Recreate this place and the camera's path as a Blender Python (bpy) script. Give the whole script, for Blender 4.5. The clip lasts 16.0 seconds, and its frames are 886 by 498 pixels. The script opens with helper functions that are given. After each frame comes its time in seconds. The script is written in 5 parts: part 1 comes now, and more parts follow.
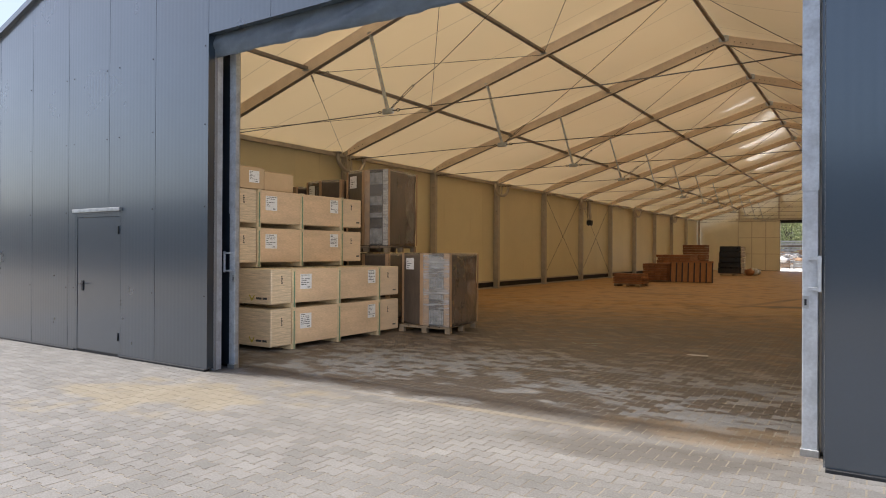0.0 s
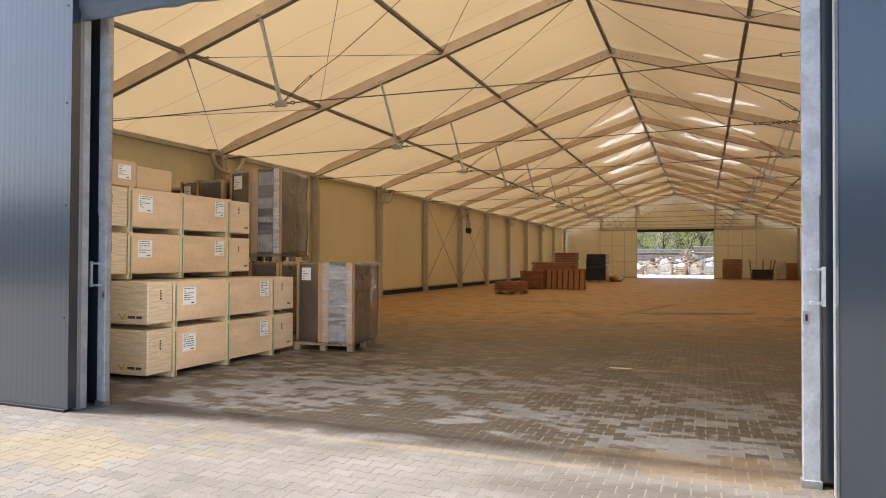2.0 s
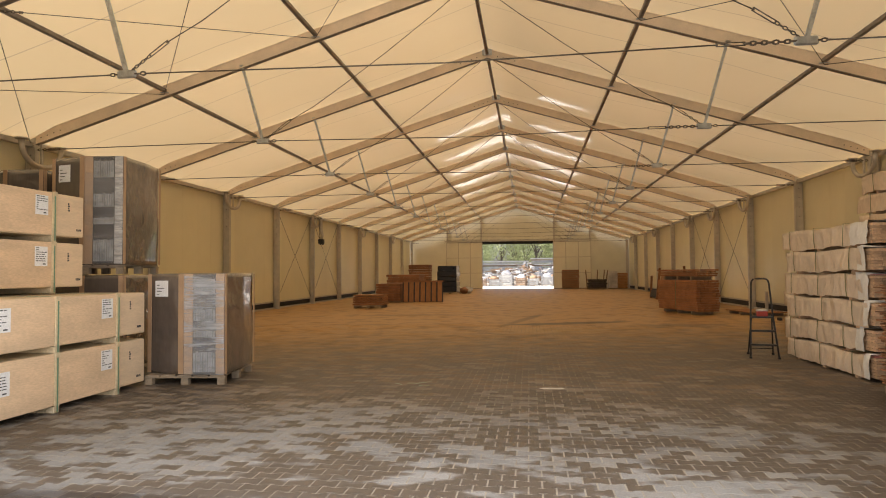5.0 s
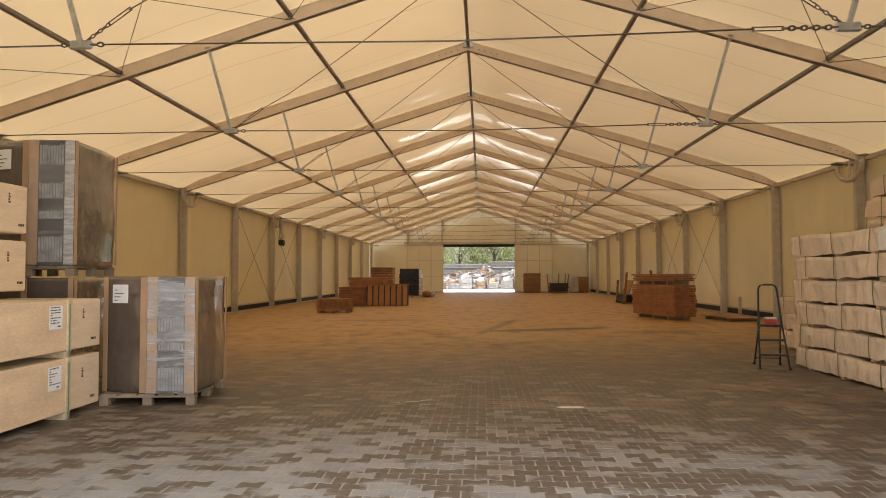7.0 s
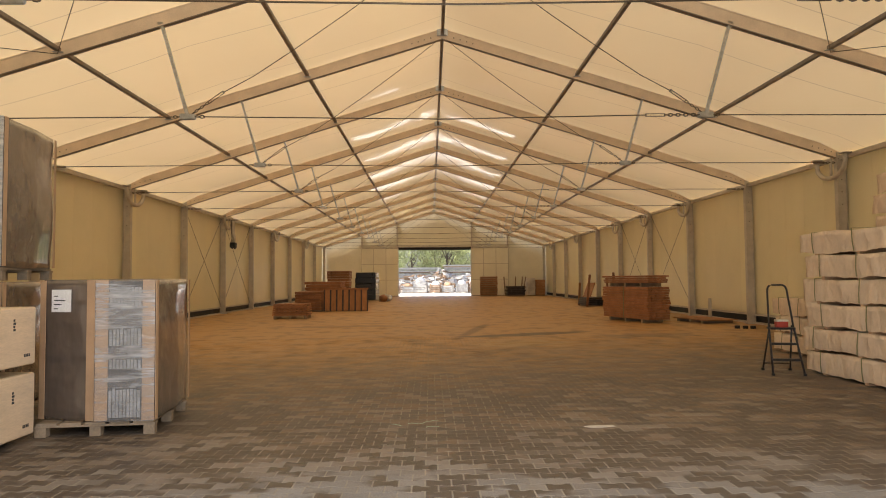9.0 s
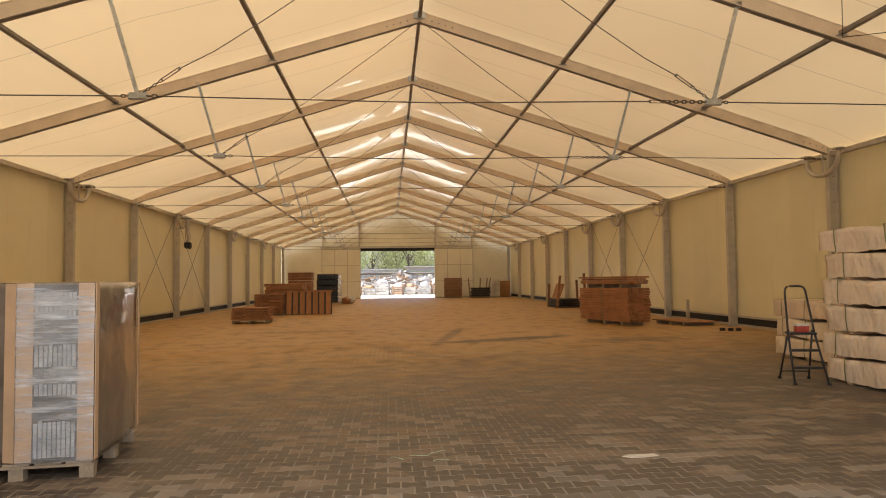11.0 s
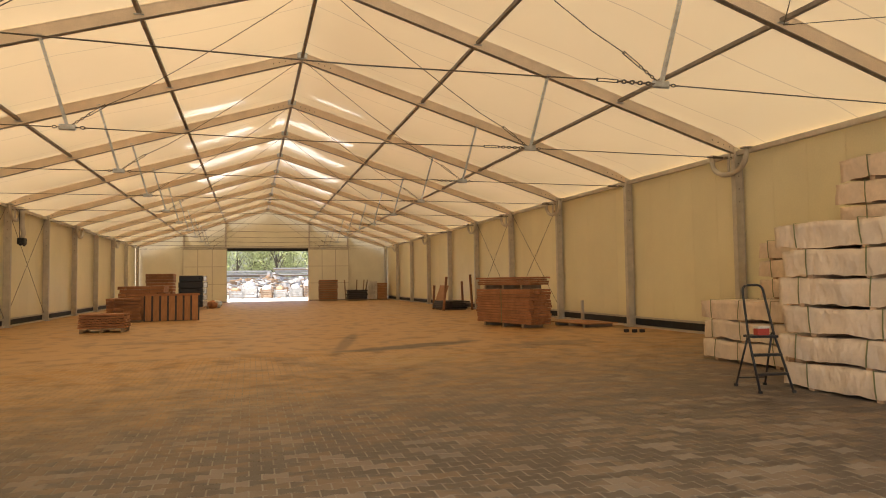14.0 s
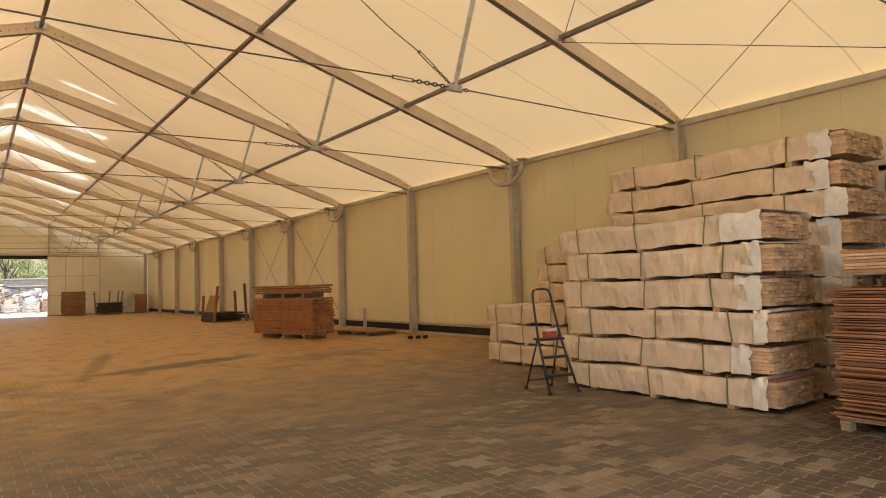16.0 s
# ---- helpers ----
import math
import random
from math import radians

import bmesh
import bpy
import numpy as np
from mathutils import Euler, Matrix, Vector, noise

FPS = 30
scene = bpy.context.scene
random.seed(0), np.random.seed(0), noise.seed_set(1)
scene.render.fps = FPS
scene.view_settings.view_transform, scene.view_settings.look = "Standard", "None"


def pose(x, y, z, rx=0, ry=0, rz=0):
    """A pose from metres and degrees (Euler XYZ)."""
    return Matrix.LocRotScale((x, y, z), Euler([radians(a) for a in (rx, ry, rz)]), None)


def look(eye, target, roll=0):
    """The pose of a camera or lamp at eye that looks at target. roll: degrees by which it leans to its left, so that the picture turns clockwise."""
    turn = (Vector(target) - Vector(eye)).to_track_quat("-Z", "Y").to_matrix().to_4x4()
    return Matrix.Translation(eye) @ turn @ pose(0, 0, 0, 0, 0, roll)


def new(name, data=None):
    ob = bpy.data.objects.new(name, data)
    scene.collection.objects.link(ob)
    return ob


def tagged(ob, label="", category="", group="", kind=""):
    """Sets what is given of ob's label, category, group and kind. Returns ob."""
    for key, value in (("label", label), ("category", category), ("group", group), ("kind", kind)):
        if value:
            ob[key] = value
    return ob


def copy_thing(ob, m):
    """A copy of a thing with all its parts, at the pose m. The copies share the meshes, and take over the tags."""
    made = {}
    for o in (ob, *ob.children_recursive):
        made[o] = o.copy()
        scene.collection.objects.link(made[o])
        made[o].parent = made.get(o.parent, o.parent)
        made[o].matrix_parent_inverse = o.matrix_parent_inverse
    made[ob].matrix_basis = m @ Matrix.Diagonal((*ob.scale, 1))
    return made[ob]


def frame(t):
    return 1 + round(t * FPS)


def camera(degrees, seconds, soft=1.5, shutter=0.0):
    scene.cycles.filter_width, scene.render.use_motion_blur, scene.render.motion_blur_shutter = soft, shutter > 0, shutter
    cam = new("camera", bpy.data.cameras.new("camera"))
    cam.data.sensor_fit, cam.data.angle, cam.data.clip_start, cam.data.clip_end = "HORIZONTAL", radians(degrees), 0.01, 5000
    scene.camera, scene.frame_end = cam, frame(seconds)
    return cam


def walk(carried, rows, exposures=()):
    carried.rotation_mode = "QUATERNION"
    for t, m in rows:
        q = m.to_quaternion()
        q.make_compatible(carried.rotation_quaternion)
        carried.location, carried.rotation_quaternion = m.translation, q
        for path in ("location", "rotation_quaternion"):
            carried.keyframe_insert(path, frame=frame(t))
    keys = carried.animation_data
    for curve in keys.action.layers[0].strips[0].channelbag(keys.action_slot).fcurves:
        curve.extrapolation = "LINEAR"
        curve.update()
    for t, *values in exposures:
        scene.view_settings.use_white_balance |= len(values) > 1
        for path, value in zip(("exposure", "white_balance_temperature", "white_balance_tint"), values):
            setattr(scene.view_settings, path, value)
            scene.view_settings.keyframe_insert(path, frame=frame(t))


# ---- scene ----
DEGREES = 67.55
PATH = [
    (0, (3.746, -10.810, 1.620), (1.560, -7.461, 1.633), 0.31),
    (0.5, (3.491, -10.728, 1.637), (1.549, -7.231, 1.662), 0.40),
    (1, (3.219, -10.580, 1.623), (1.564, -6.938, 1.656), 0.31),
    (1.5, (2.930, -10.396, 1.654), (1.426, -6.690, 1.693), 0.15),
    (2, (2.591, -10.243, 1.641), (1.123, -6.523, 1.703), 0.26),
    (2.5, (2.375, -10.094, 1.639), (1.003, -6.338, 1.709), 0.27),
    (3, (2.147, -9.836, 1.637), (1.074, -5.983, 1.711), 0.07),
    (3.5, (1.924, -9.652, 1.623), (1.078, -5.743, 1.714), 0.11),
    (4, (1.635, -9.454, 1.623), (0.976, -5.510, 1.725), -0.02),
    (4.2, (1.494, -9.343, 1.589), (0.886, -5.391, 1.702), -0.33),
    (6.3, (0.707, -8.297, 1.550), (0.311, -4.320, 1.708), -0.05),
    (6.5, (0.602, -8.198, 1.589), (0.247, -4.216, 1.740), -0.22),
    (7, (0.363, -7.965, 1.583), (0.126, -3.975, 1.743), -0.12),
    (7.5, (0.193, -7.716, 1.569), (0.097, -3.720, 1.734), -0.36),
    (8, (-0.003, -7.413, 1.579), (-0.008, -3.417, 1.749), -0.46),
    (8.5, (-0.205, -7.144, 1.553), (-0.177, -3.148, 1.729), -0.34),
    (9, (-0.345, -6.841, 1.550), (-0.270, -2.846, 1.733), -0.50),
    (11.5, (-0.902, -5.285, 1.561), (-0.508, -1.309, 1.750), -0.59),
    (12, (-1.026, -4.962, 1.543), (-0.549, -0.995, 1.732), -0.53),
    (12.5, (-1.103, -4.659, 1.532), (-0.497, -0.710, 1.725), -0.59),
    (13, (-1.181, -4.311, 1.532), (-0.488, -0.377, 1.728), -0.64),
    (13.5, (-1.305, -4.041, 1.520), (-0.465, -0.135, 1.712), -0.52),
    (14, (-1.382, -3.723, 1.528), (-0.269, 0.114, 1.721), -0.81),
    (14.5, (-1.388, -3.415, 1.564), (-0.091, 0.365, 1.750), -1.12),
    (15, (-1.397, -3.200, 1.539), (0.128, 0.493, 1.740), -1.19),
    (15.5, (-1.392, -3.056, 1.525), (0.492, 0.467, 1.735), -1.35),
    (16, (-1.308, -2.957, 1.522), (1.013, 0.293, 1.734), -1.68),
]
cam = camera(DEGREES, 16.0, soft=1.0)
walk(cam, [(t, look(eye, target, roll)) for t, eye, target, roll in PATH], exposures=[(0.0, 0.6, 6400, 10), (1.5, 0.95, 6500, 10), (4.0, 1.2, 6750, 10), (8.5, 1.28, 6700, 10), (12.0, 1.45, 6750, 10), (16.0, 1.58, 6850, 10)])

# ---- world and sun ----
SUN_EL, SUN_ROT = radians(62), radians(259)
world = bpy.data.worlds.new("world")
scene.world = world
world.use_nodes = True
wn = world.node_tree.nodes
sky = wn.new("ShaderNodeTexSky")
sky.sky_type, sky.sun_disc = "NISHITA", False
sky.sun_elevation, sky.sun_rotation = SUN_EL, SUN_ROT
sky.air_density, sky.dust_density, sky.ozone_density = 0.8, 3.0, 0.6
wn["Background"].inputs["Strength"].default_value = 0.15
world.node_tree.links.new(sky.outputs["Color"], wn["Background"].inputs["Color"])
sun = new("sun", bpy.data.lights.new("sun", "SUN"))
sun.data.energy, sun.data.angle, sun.data.color = 3.3, radians(6), (1.0, 0.94, 0.86)
sun_way = Vector((math.sin(SUN_ROT) * math.cos(SUN_EL), math.cos(SUN_ROT) * math.cos(SUN_EL), math.sin(SUN_EL)))
sun.matrix_world = look(sun_way * 80, (0, 0, 0))

# added fill lamp in the front gateway, standing in for more sky light
gate_fill = new("gateway_fill", bpy.data.lights.new("gateway_fill", "AREA"))
gate_fill.data.shape, gate_fill.data.size, gate_fill.data.size_y = "RECTANGLE", 6.8, 4.2
gate_fill.data.energy, gate_fill.data.color = 110, (1.0, 0.98, 0.95)
gate_fill.matrix_world = look((-0.12, -4.5, 2.2), (-0.12, 5.0, 2.2))


# ---- materials ----
def mat(name, color, rough=0.6, metal=0.0, var=0.15, scale=2.0, grain=0.1, grain_scale=60.0, bump=0.1, stretch=(1, 1, 1), dark=None,
        spec=0.5, island=0.0, objvar=0.0, roughvar=0.1, dist=0.004):
    """Base colour with blotches (scale), fine grain and bump, at world size."""
    m = bpy.data.materials.new(name)
    m.use_nodes = True
    n, l = m.node_tree.nodes, m.node_tree.links
    p = n["Principled BSDF"]
    p.inputs["Metallic"].default_value = metal
    p.inputs["Specular IOR Level"].default_value = spec
    geo = n.new("ShaderNodeTexCoord")
    mp = n.new("ShaderNodeMapping")
    mp.inputs["Scale"].default_value = stretch
    l.new(geo.outputs["Object"], mp.inputs["Vector"])
    a = n.new("ShaderNodeTexNoise")
    a.inputs["Scale"].default_value, a.inputs["Detail"].default_value, a.inputs["Roughness"].default_value = scale, 5, 0.6
    b = n.new("ShaderNodeTexNoise")
    b.inputs["Scale"].default_value, b.inputs["Detail"].default_value = grain_scale, 4
    for t in (a, b):
        l.new(mp.outputs["Vector"], t.inputs["Vector"])
    c2 = dark or tuple(c * (1 - var) for c in color)
    mix = n.new("ShaderNodeMix")
    mix.data_type = "RGBA"
    ramp = n.new("ShaderNodeMapRange")
    ramp.inputs["From Min"].default_value, ramp.inputs["From Max"].default_value = 0.38, 0.62
    l.new(a.outputs["Fac"], ramp.inputs["Value"])
    l.new(ramp.outputs["Result"], mix.inputs["Factor"])
    mix.inputs["A"].default_value, mix.inputs["B"].default_value = (*color, 1), (*c2, 1)
    gr = n.new("ShaderNodeMapRange")
    gr.inputs["From Min"].default_value, gr.inputs["From Max"].default_value = 0.3, 0.7
    gr.inputs["To Min"].default_value, gr.inputs["To Max"].default_value = 1 - grain, 1 + grain
    l.new(b.outputs["Fac"], gr.inputs["Value"])
    value = gr.outputs["Result"]
    for amount, node, sock in ((island, "ShaderNodeNewGeometry", "Random Per Island"), (objvar, "ShaderNodeObjectInfo", "Random")):
        if amount:
            src = n.new(node)
            r = n.new("ShaderNodeMapRange")
            r.inputs["To Min"].default_value, r.inputs["To Max"].default_value = 1 - amount, 1 + amount
            l.new(src.outputs[sock], r.inputs["Value"])
            mm = n.new("ShaderNodeMath")
            mm.operation = "MULTIPLY"
            l.new(value, mm.inputs[0])
            l.new(r.outputs["Result"], mm.inputs[1])
            value = mm.outputs[0]
    mul = n.new("ShaderNodeVectorMath")
    mul.operation = "SCALE"
    l.new(mix.outputs["Result"], mul.inputs[0])
    l.new(value, mul.inputs["Scale"])
    l.new(mul.outputs["Vector"], p.inputs["Base Color"])
    rr = n.new("ShaderNodeMapRange")
    rr.inputs["To Min"].default_value, rr.inputs["To Max"].default_value = max(0.03, rough - roughvar), min(1, rough + roughvar)
    l.new(a.outputs["Fac"], rr.inputs["Value"])
    l.new(rr.outputs["Result"], p.inputs["Roughness"])
    if bump:
        bp = n.new("ShaderNodeBump")
        bp.inputs["Strength"].default_value, bp.inputs["Distance"].default_value = bump, dist
        l.new(b.outputs["Fac"], bp.inputs["Height"])
        l.new(bp.outputs["Normal"], p.inputs["Normal"])
    return m


def fabric_material():
    """Translucent, slightly glossy coated fabric of the roof."""
    m = bpy.data.materials.new("roof_fabric")
    m.use_nodes = True
    n, l = m.node_tree.nodes, m.node_tree.links
    out = n["Material Output"]
    n.remove(n["Principled BSDF"])
    tc = n.new("ShaderNodeTexCoord")
    no = n.new("ShaderNodeTexNoise")
    no.inputs["Scale"].default_value, no.inputs["Detail"].default_value = 0.35, 5
    l.new(tc.outputs["Object"], no.inputs["Vector"])
    mix = n.new("ShaderNodeMix")
    mix.data_type = "RGBA"
    mix.inputs["A"].default_value, mix.inputs["B"].default_value = (0.87, 0.683, 0.40, 1), (0.81, 0.622, 0.352, 1)
    l.new(no.outputs["Fac"], mix.inputs["Factor"])
    # thin darker lines across the fabric, every 2.5 m along the hall
    sp = n.new("ShaderNodeSeparateXYZ")
    l.new(tc.outputs["Object"], sp.inputs[0])
    md, cmp_, dim = n.new("ShaderNodeMath"), n.new("ShaderNodeMath"), n.new("ShaderNodeMix")
    md.operation, cmp_.operation, dim.data_type = "PINGPONG", "LESS_THAN", "RGBA"
    add = n.new("ShaderNodeMath")
    add.inputs[1].default_value = 0.9
    l.new(sp.outputs["Y"], add.inputs[0])
    l.new(add.outputs[0], md.inputs[0])
    md.inputs[1].default_value, cmp_.inputs[1].default_value = 1.25, 0.016
    l.new(md.outputs[0], cmp_.inputs[0])
    l.new(cmp_.outputs[0], dim.inputs["Factor"])
    l.new(mix.outputs["Result"], dim.inputs["A"])
    dim.inputs["B"].default_value = (0.66, 0.50, 0.31, 1)
    mix = dim
    d, t, g = n.new("ShaderNodeBsdfDiffuse"), n.new("ShaderNodeBsdfTranslucent"), n.new("ShaderNodeBsdfGlossy")
    l.new(mix.outputs["Result"], d.inputs["Color"])
    l.new(mix.outputs["Result"], t.inputs["Color"])
    g.inputs["Roughness"].default_value = 0.075
    m1, m2 = n.new("ShaderNodeMixShader"), n.new("ShaderNodeMixShader")
    m1.inputs[0].default_value = 0.2
    l.new(d.outputs[0], m1.inputs[1])
    l.new(t.outputs[0], m1.inputs[2])
    fr = n.new("ShaderNodeFresnel")
    fr.inputs["IOR"].default_value = 2.0
    gloss = n.new("ShaderNodeMath")
    gloss.operation = "MINIMUM"
    gloss.inputs[1].default_value = 0.56
    l.new(fr.outputs[0], gloss.inputs[0])
    l.new(gloss.outputs[0], m2.inputs[0])
    l.new(m1.outputs[0], m2.inputs[1])
    l.new(g.outputs[0], m2.inputs[2])
    wv = n.new("ShaderNodeTexNoise")
    wv.inputs["Scale"].default_value, wv.inputs["Detail"].default_value = 0.75, 2
    l.new(tc.outputs["Object"], wv.inputs["Vector"])
    bp = n.new("ShaderNodeBump")
    bp.inputs["Strength"].default_value, bp.inputs["Distance"].default_value = 0.4, 0.06
    l.new(wv.outputs["Fac"], bp.inputs["Height"])
    l.new(bp.outputs["Normal"], g.inputs["Normal"])
    l.new(m2.outputs[0], out.inputs[0])
    return m


M = {
    "fabric": fabric_material(),
    "cream": mat("cream_panel", (0.80, 0.725, 0.48), 0.3, var=0.05, scale=0.7, grain=0.03, grain_scale=30, bump=0.05, objvar=0.03, roughvar=0.02),
    "anthracite": mat("anthracite_panel", (0.034, 0.054, 0.078), 0.3, spec=0.7, var=0.12, scale=0.6, grain=0.03, bump=0.03, objvar=0.05),
    "black": mat("black_rubber", (0.02, 0.022, 0.025), 0.6, var=0.3, scale=3),
    "galv": mat("galvanised_steel", (0.55, 0.57, 0.58), 0.42, metal=0.85, var=0.25, scale=9, grain=0.08, grain_scale=40, bump=0.05),
    "galv_bright": mat("bright_galvanised_steel", (0.66, 0.70, 0.74), 0.42, metal=0.3, var=0.22, scale=7, grain=0.08, grain_scale=35, bump=0.05),
    "alu": mat("dull_aluminium", (0.58, 0.53, 0.45), 0.36, metal=0.35, var=0.15, scale=4, grain=0.05),
    "rafter": mat("anodised_rafter", (0.76, 0.62, 0.46), 0.5, metal=0.1, var=0.12, scale=2, grain=0.05),
    "gate_cream": mat("pale_lit_cream_panel", (0.80, 0.77, 0.64), 0.45, var=0.06, scale=1, grain=0.03, objvar=0.03),
    "purlin": mat("purlin_steel", (0.30, 0.26, 0.22), 0.5, metal=0.5, var=0.2, scale=4),
    "cable": mat("steel_cable", (0.16, 0.13, 0.10), 0.5, metal=0.6, var=0.2, scale=8),
    "ply": mat("pale_plywood", (0.73, 0.53, 0.345), 0.62, var=0.16, scale=1.6, grain=0.1, grain_scale=26, stretch=(3, 0.6, 3), bump=0.12, objvar=0.06),
    "post": mat("pine_batten", (0.70, 0.56, 0.36), 0.65, var=0.2, scale=3, grain=0.12, grain_scale=40, objvar=0.08),
    "pallet": mat("weathered_pallet_wood", (0.33, 0.25, 0.17), 0.75, var=0.3, scale=4, grain=0.15, grain_scale=40, objvar=0.15),
    "paper": mat("white_paper", (0.80, 0.80, 0.80), 0.6, var=0.05, scale=8, bump=0.0),
    "ink": mat("black_ink", (0.03, 0.03, 0.035), 0.6, var=0.1),
    "strap": mat("green_strap", (0.14, 0.25, 0.16), 0.5, var=0.15),
    "card": mat("brown_cardboard", (0.46, 0.30, 0.18), 0.7, var=0.12, scale=3, grain=0.05, objvar=0.06),
    "joint": mat("sandy_joint_filling", (0.295, 0.262, 0.212), 0.95, var=0.25, scale=1.5, grain=0.15, grain_scale=50, bump=0.3),
    "film": mat("brown_stretch_film", (0.125, 0.098, 0.08), 0.14, var=0.14, scale=3, grain=0.06, grain_scale=9, stretch=(3, 3, 0.7), bump=0.12, dist=0.01, roughvar=0.12),
    "clear": mat("clear_stretch_film", (0.60, 0.58, 0.56), 0.14, var=0.45, scale=3, grain=0.2, grain_scale=14, stretch=(1, 1, 5), bump=0.5, dist=0.02, roughvar=0.12),
    "pane": mat("grey_stacked_panels", (0.42, 0.42, 0.42), 0.4, var=0.4, scale=6, island=0.4),
    "rail_white": mat("white_lacquered_profile", (0.34, 0.35, 0.36), 0.45, var=0.1, scale=3),
    "cover": mat("grey_tarpaulin", (0.25, 0.305, 0.36), 0.38, var=0.2, scale=2, grain=0.05, grain_scale=12, bump=0.4, dist=0.02),
    "sheet": mat("red_brown_plywood_sheet", (0.33, 0.15, 0.07), 0.65, var=0.25, scale=3, grain=0.12, grain_scale=30, objvar=0.3),
    "orange": mat("orange_brown_board", (0.40, 0.19, 0.075), 0.6, var=0.2, scale=3, grain=0.12, grain_scale=30, stretch=(4, 4, 1), objvar=0.12),
    "redwood2": mat("brown_sawn_boards", (0.37, 0.165, 0.075), 0.65, var=0.22, scale=3, grain=0.15, grain_scale=35, island=0.2, objvar=0.12),
    "paper_dirty": mat("dirty_paper", (0.62, 0.58, 0.5), 0.7, var=0.2, scale=10),
    "strap_pale": mat("pale_green_strap", (0.30, 0.42, 0.32), 0.5, var=0.2),
    "pink": mat("pink_inner_film", (0.62, 0.22, 0.20), 0.4, var=0.3, scale=6),
    "far_wall": mat("grey_backdrop_wall", (0.10, 0.105, 0.10), 0.9, var=0.3, scale=0.5),
    "leaf": mat("tree_leaf", (0.36, 0.40, 0.17), 0.6, var=0.4, scale=0.6, island=0.45),
    "bark": mat("tree_bark", (0.09, 0.07, 0.05), 0.9, var=0.3, scale=4),
    "junk_pale": mat("pale_scrap_wood", (0.74, 0.70, 0.65), 0.8, var=0.4, scale=1, island=0.5),
    "junk_brown": mat("brown_scrap_wood", (0.34, 0.22, 0.13), 0.8, var=0.4, scale=1, island=0.5),
    "ladder": mat("black_lacquered_steel", (0.02, 0.02, 0.022), 0.45, var=0.3, scale=9),
    "red": mat("red_plastic", (0.45, 0.06, 0.04), 0.5, var=0.2),
    "ground": mat("yard_ground", (0.78, 0.75, 0.69), 0.9, var=0.2, scale=0.4, grain=0.12, grain_scale=14, bump=0.3),
    "white_wrap": mat("white_plastic_wrap", (0.70, 0.56, 0.42), 0.38, var=0.12, scale=3.0, grain=0.04, bump=0.3, grain_scale=11, dist=0.03),
    "warm_wrap": mat("tinted_plastic_wrap", (0.71, 0.545, 0.395), 0.38, var=0.15, scale=3.0, grain=0.05, bump=0.3, grain_scale=11, dist=0.03),
    "timber": mat("sawn_timber_end", (0.56, 0.36, 0.215), 0.7, var=0.3, scale=5, grain=0.15, grain_scale=45, island=0.25, objvar=0.15),
    "redwood": mat("red_brown_boards", (0.27, 0.12, 0.055), 0.65, var=0.25, scale=3, grain=0.15, grain_scale=35, island=0.25, objvar=0.15),
    "dark": mat("dark_boards", (0.035, 0.028, 0.03), 0.55, var=0.3, scale=3, island=0.3),
}


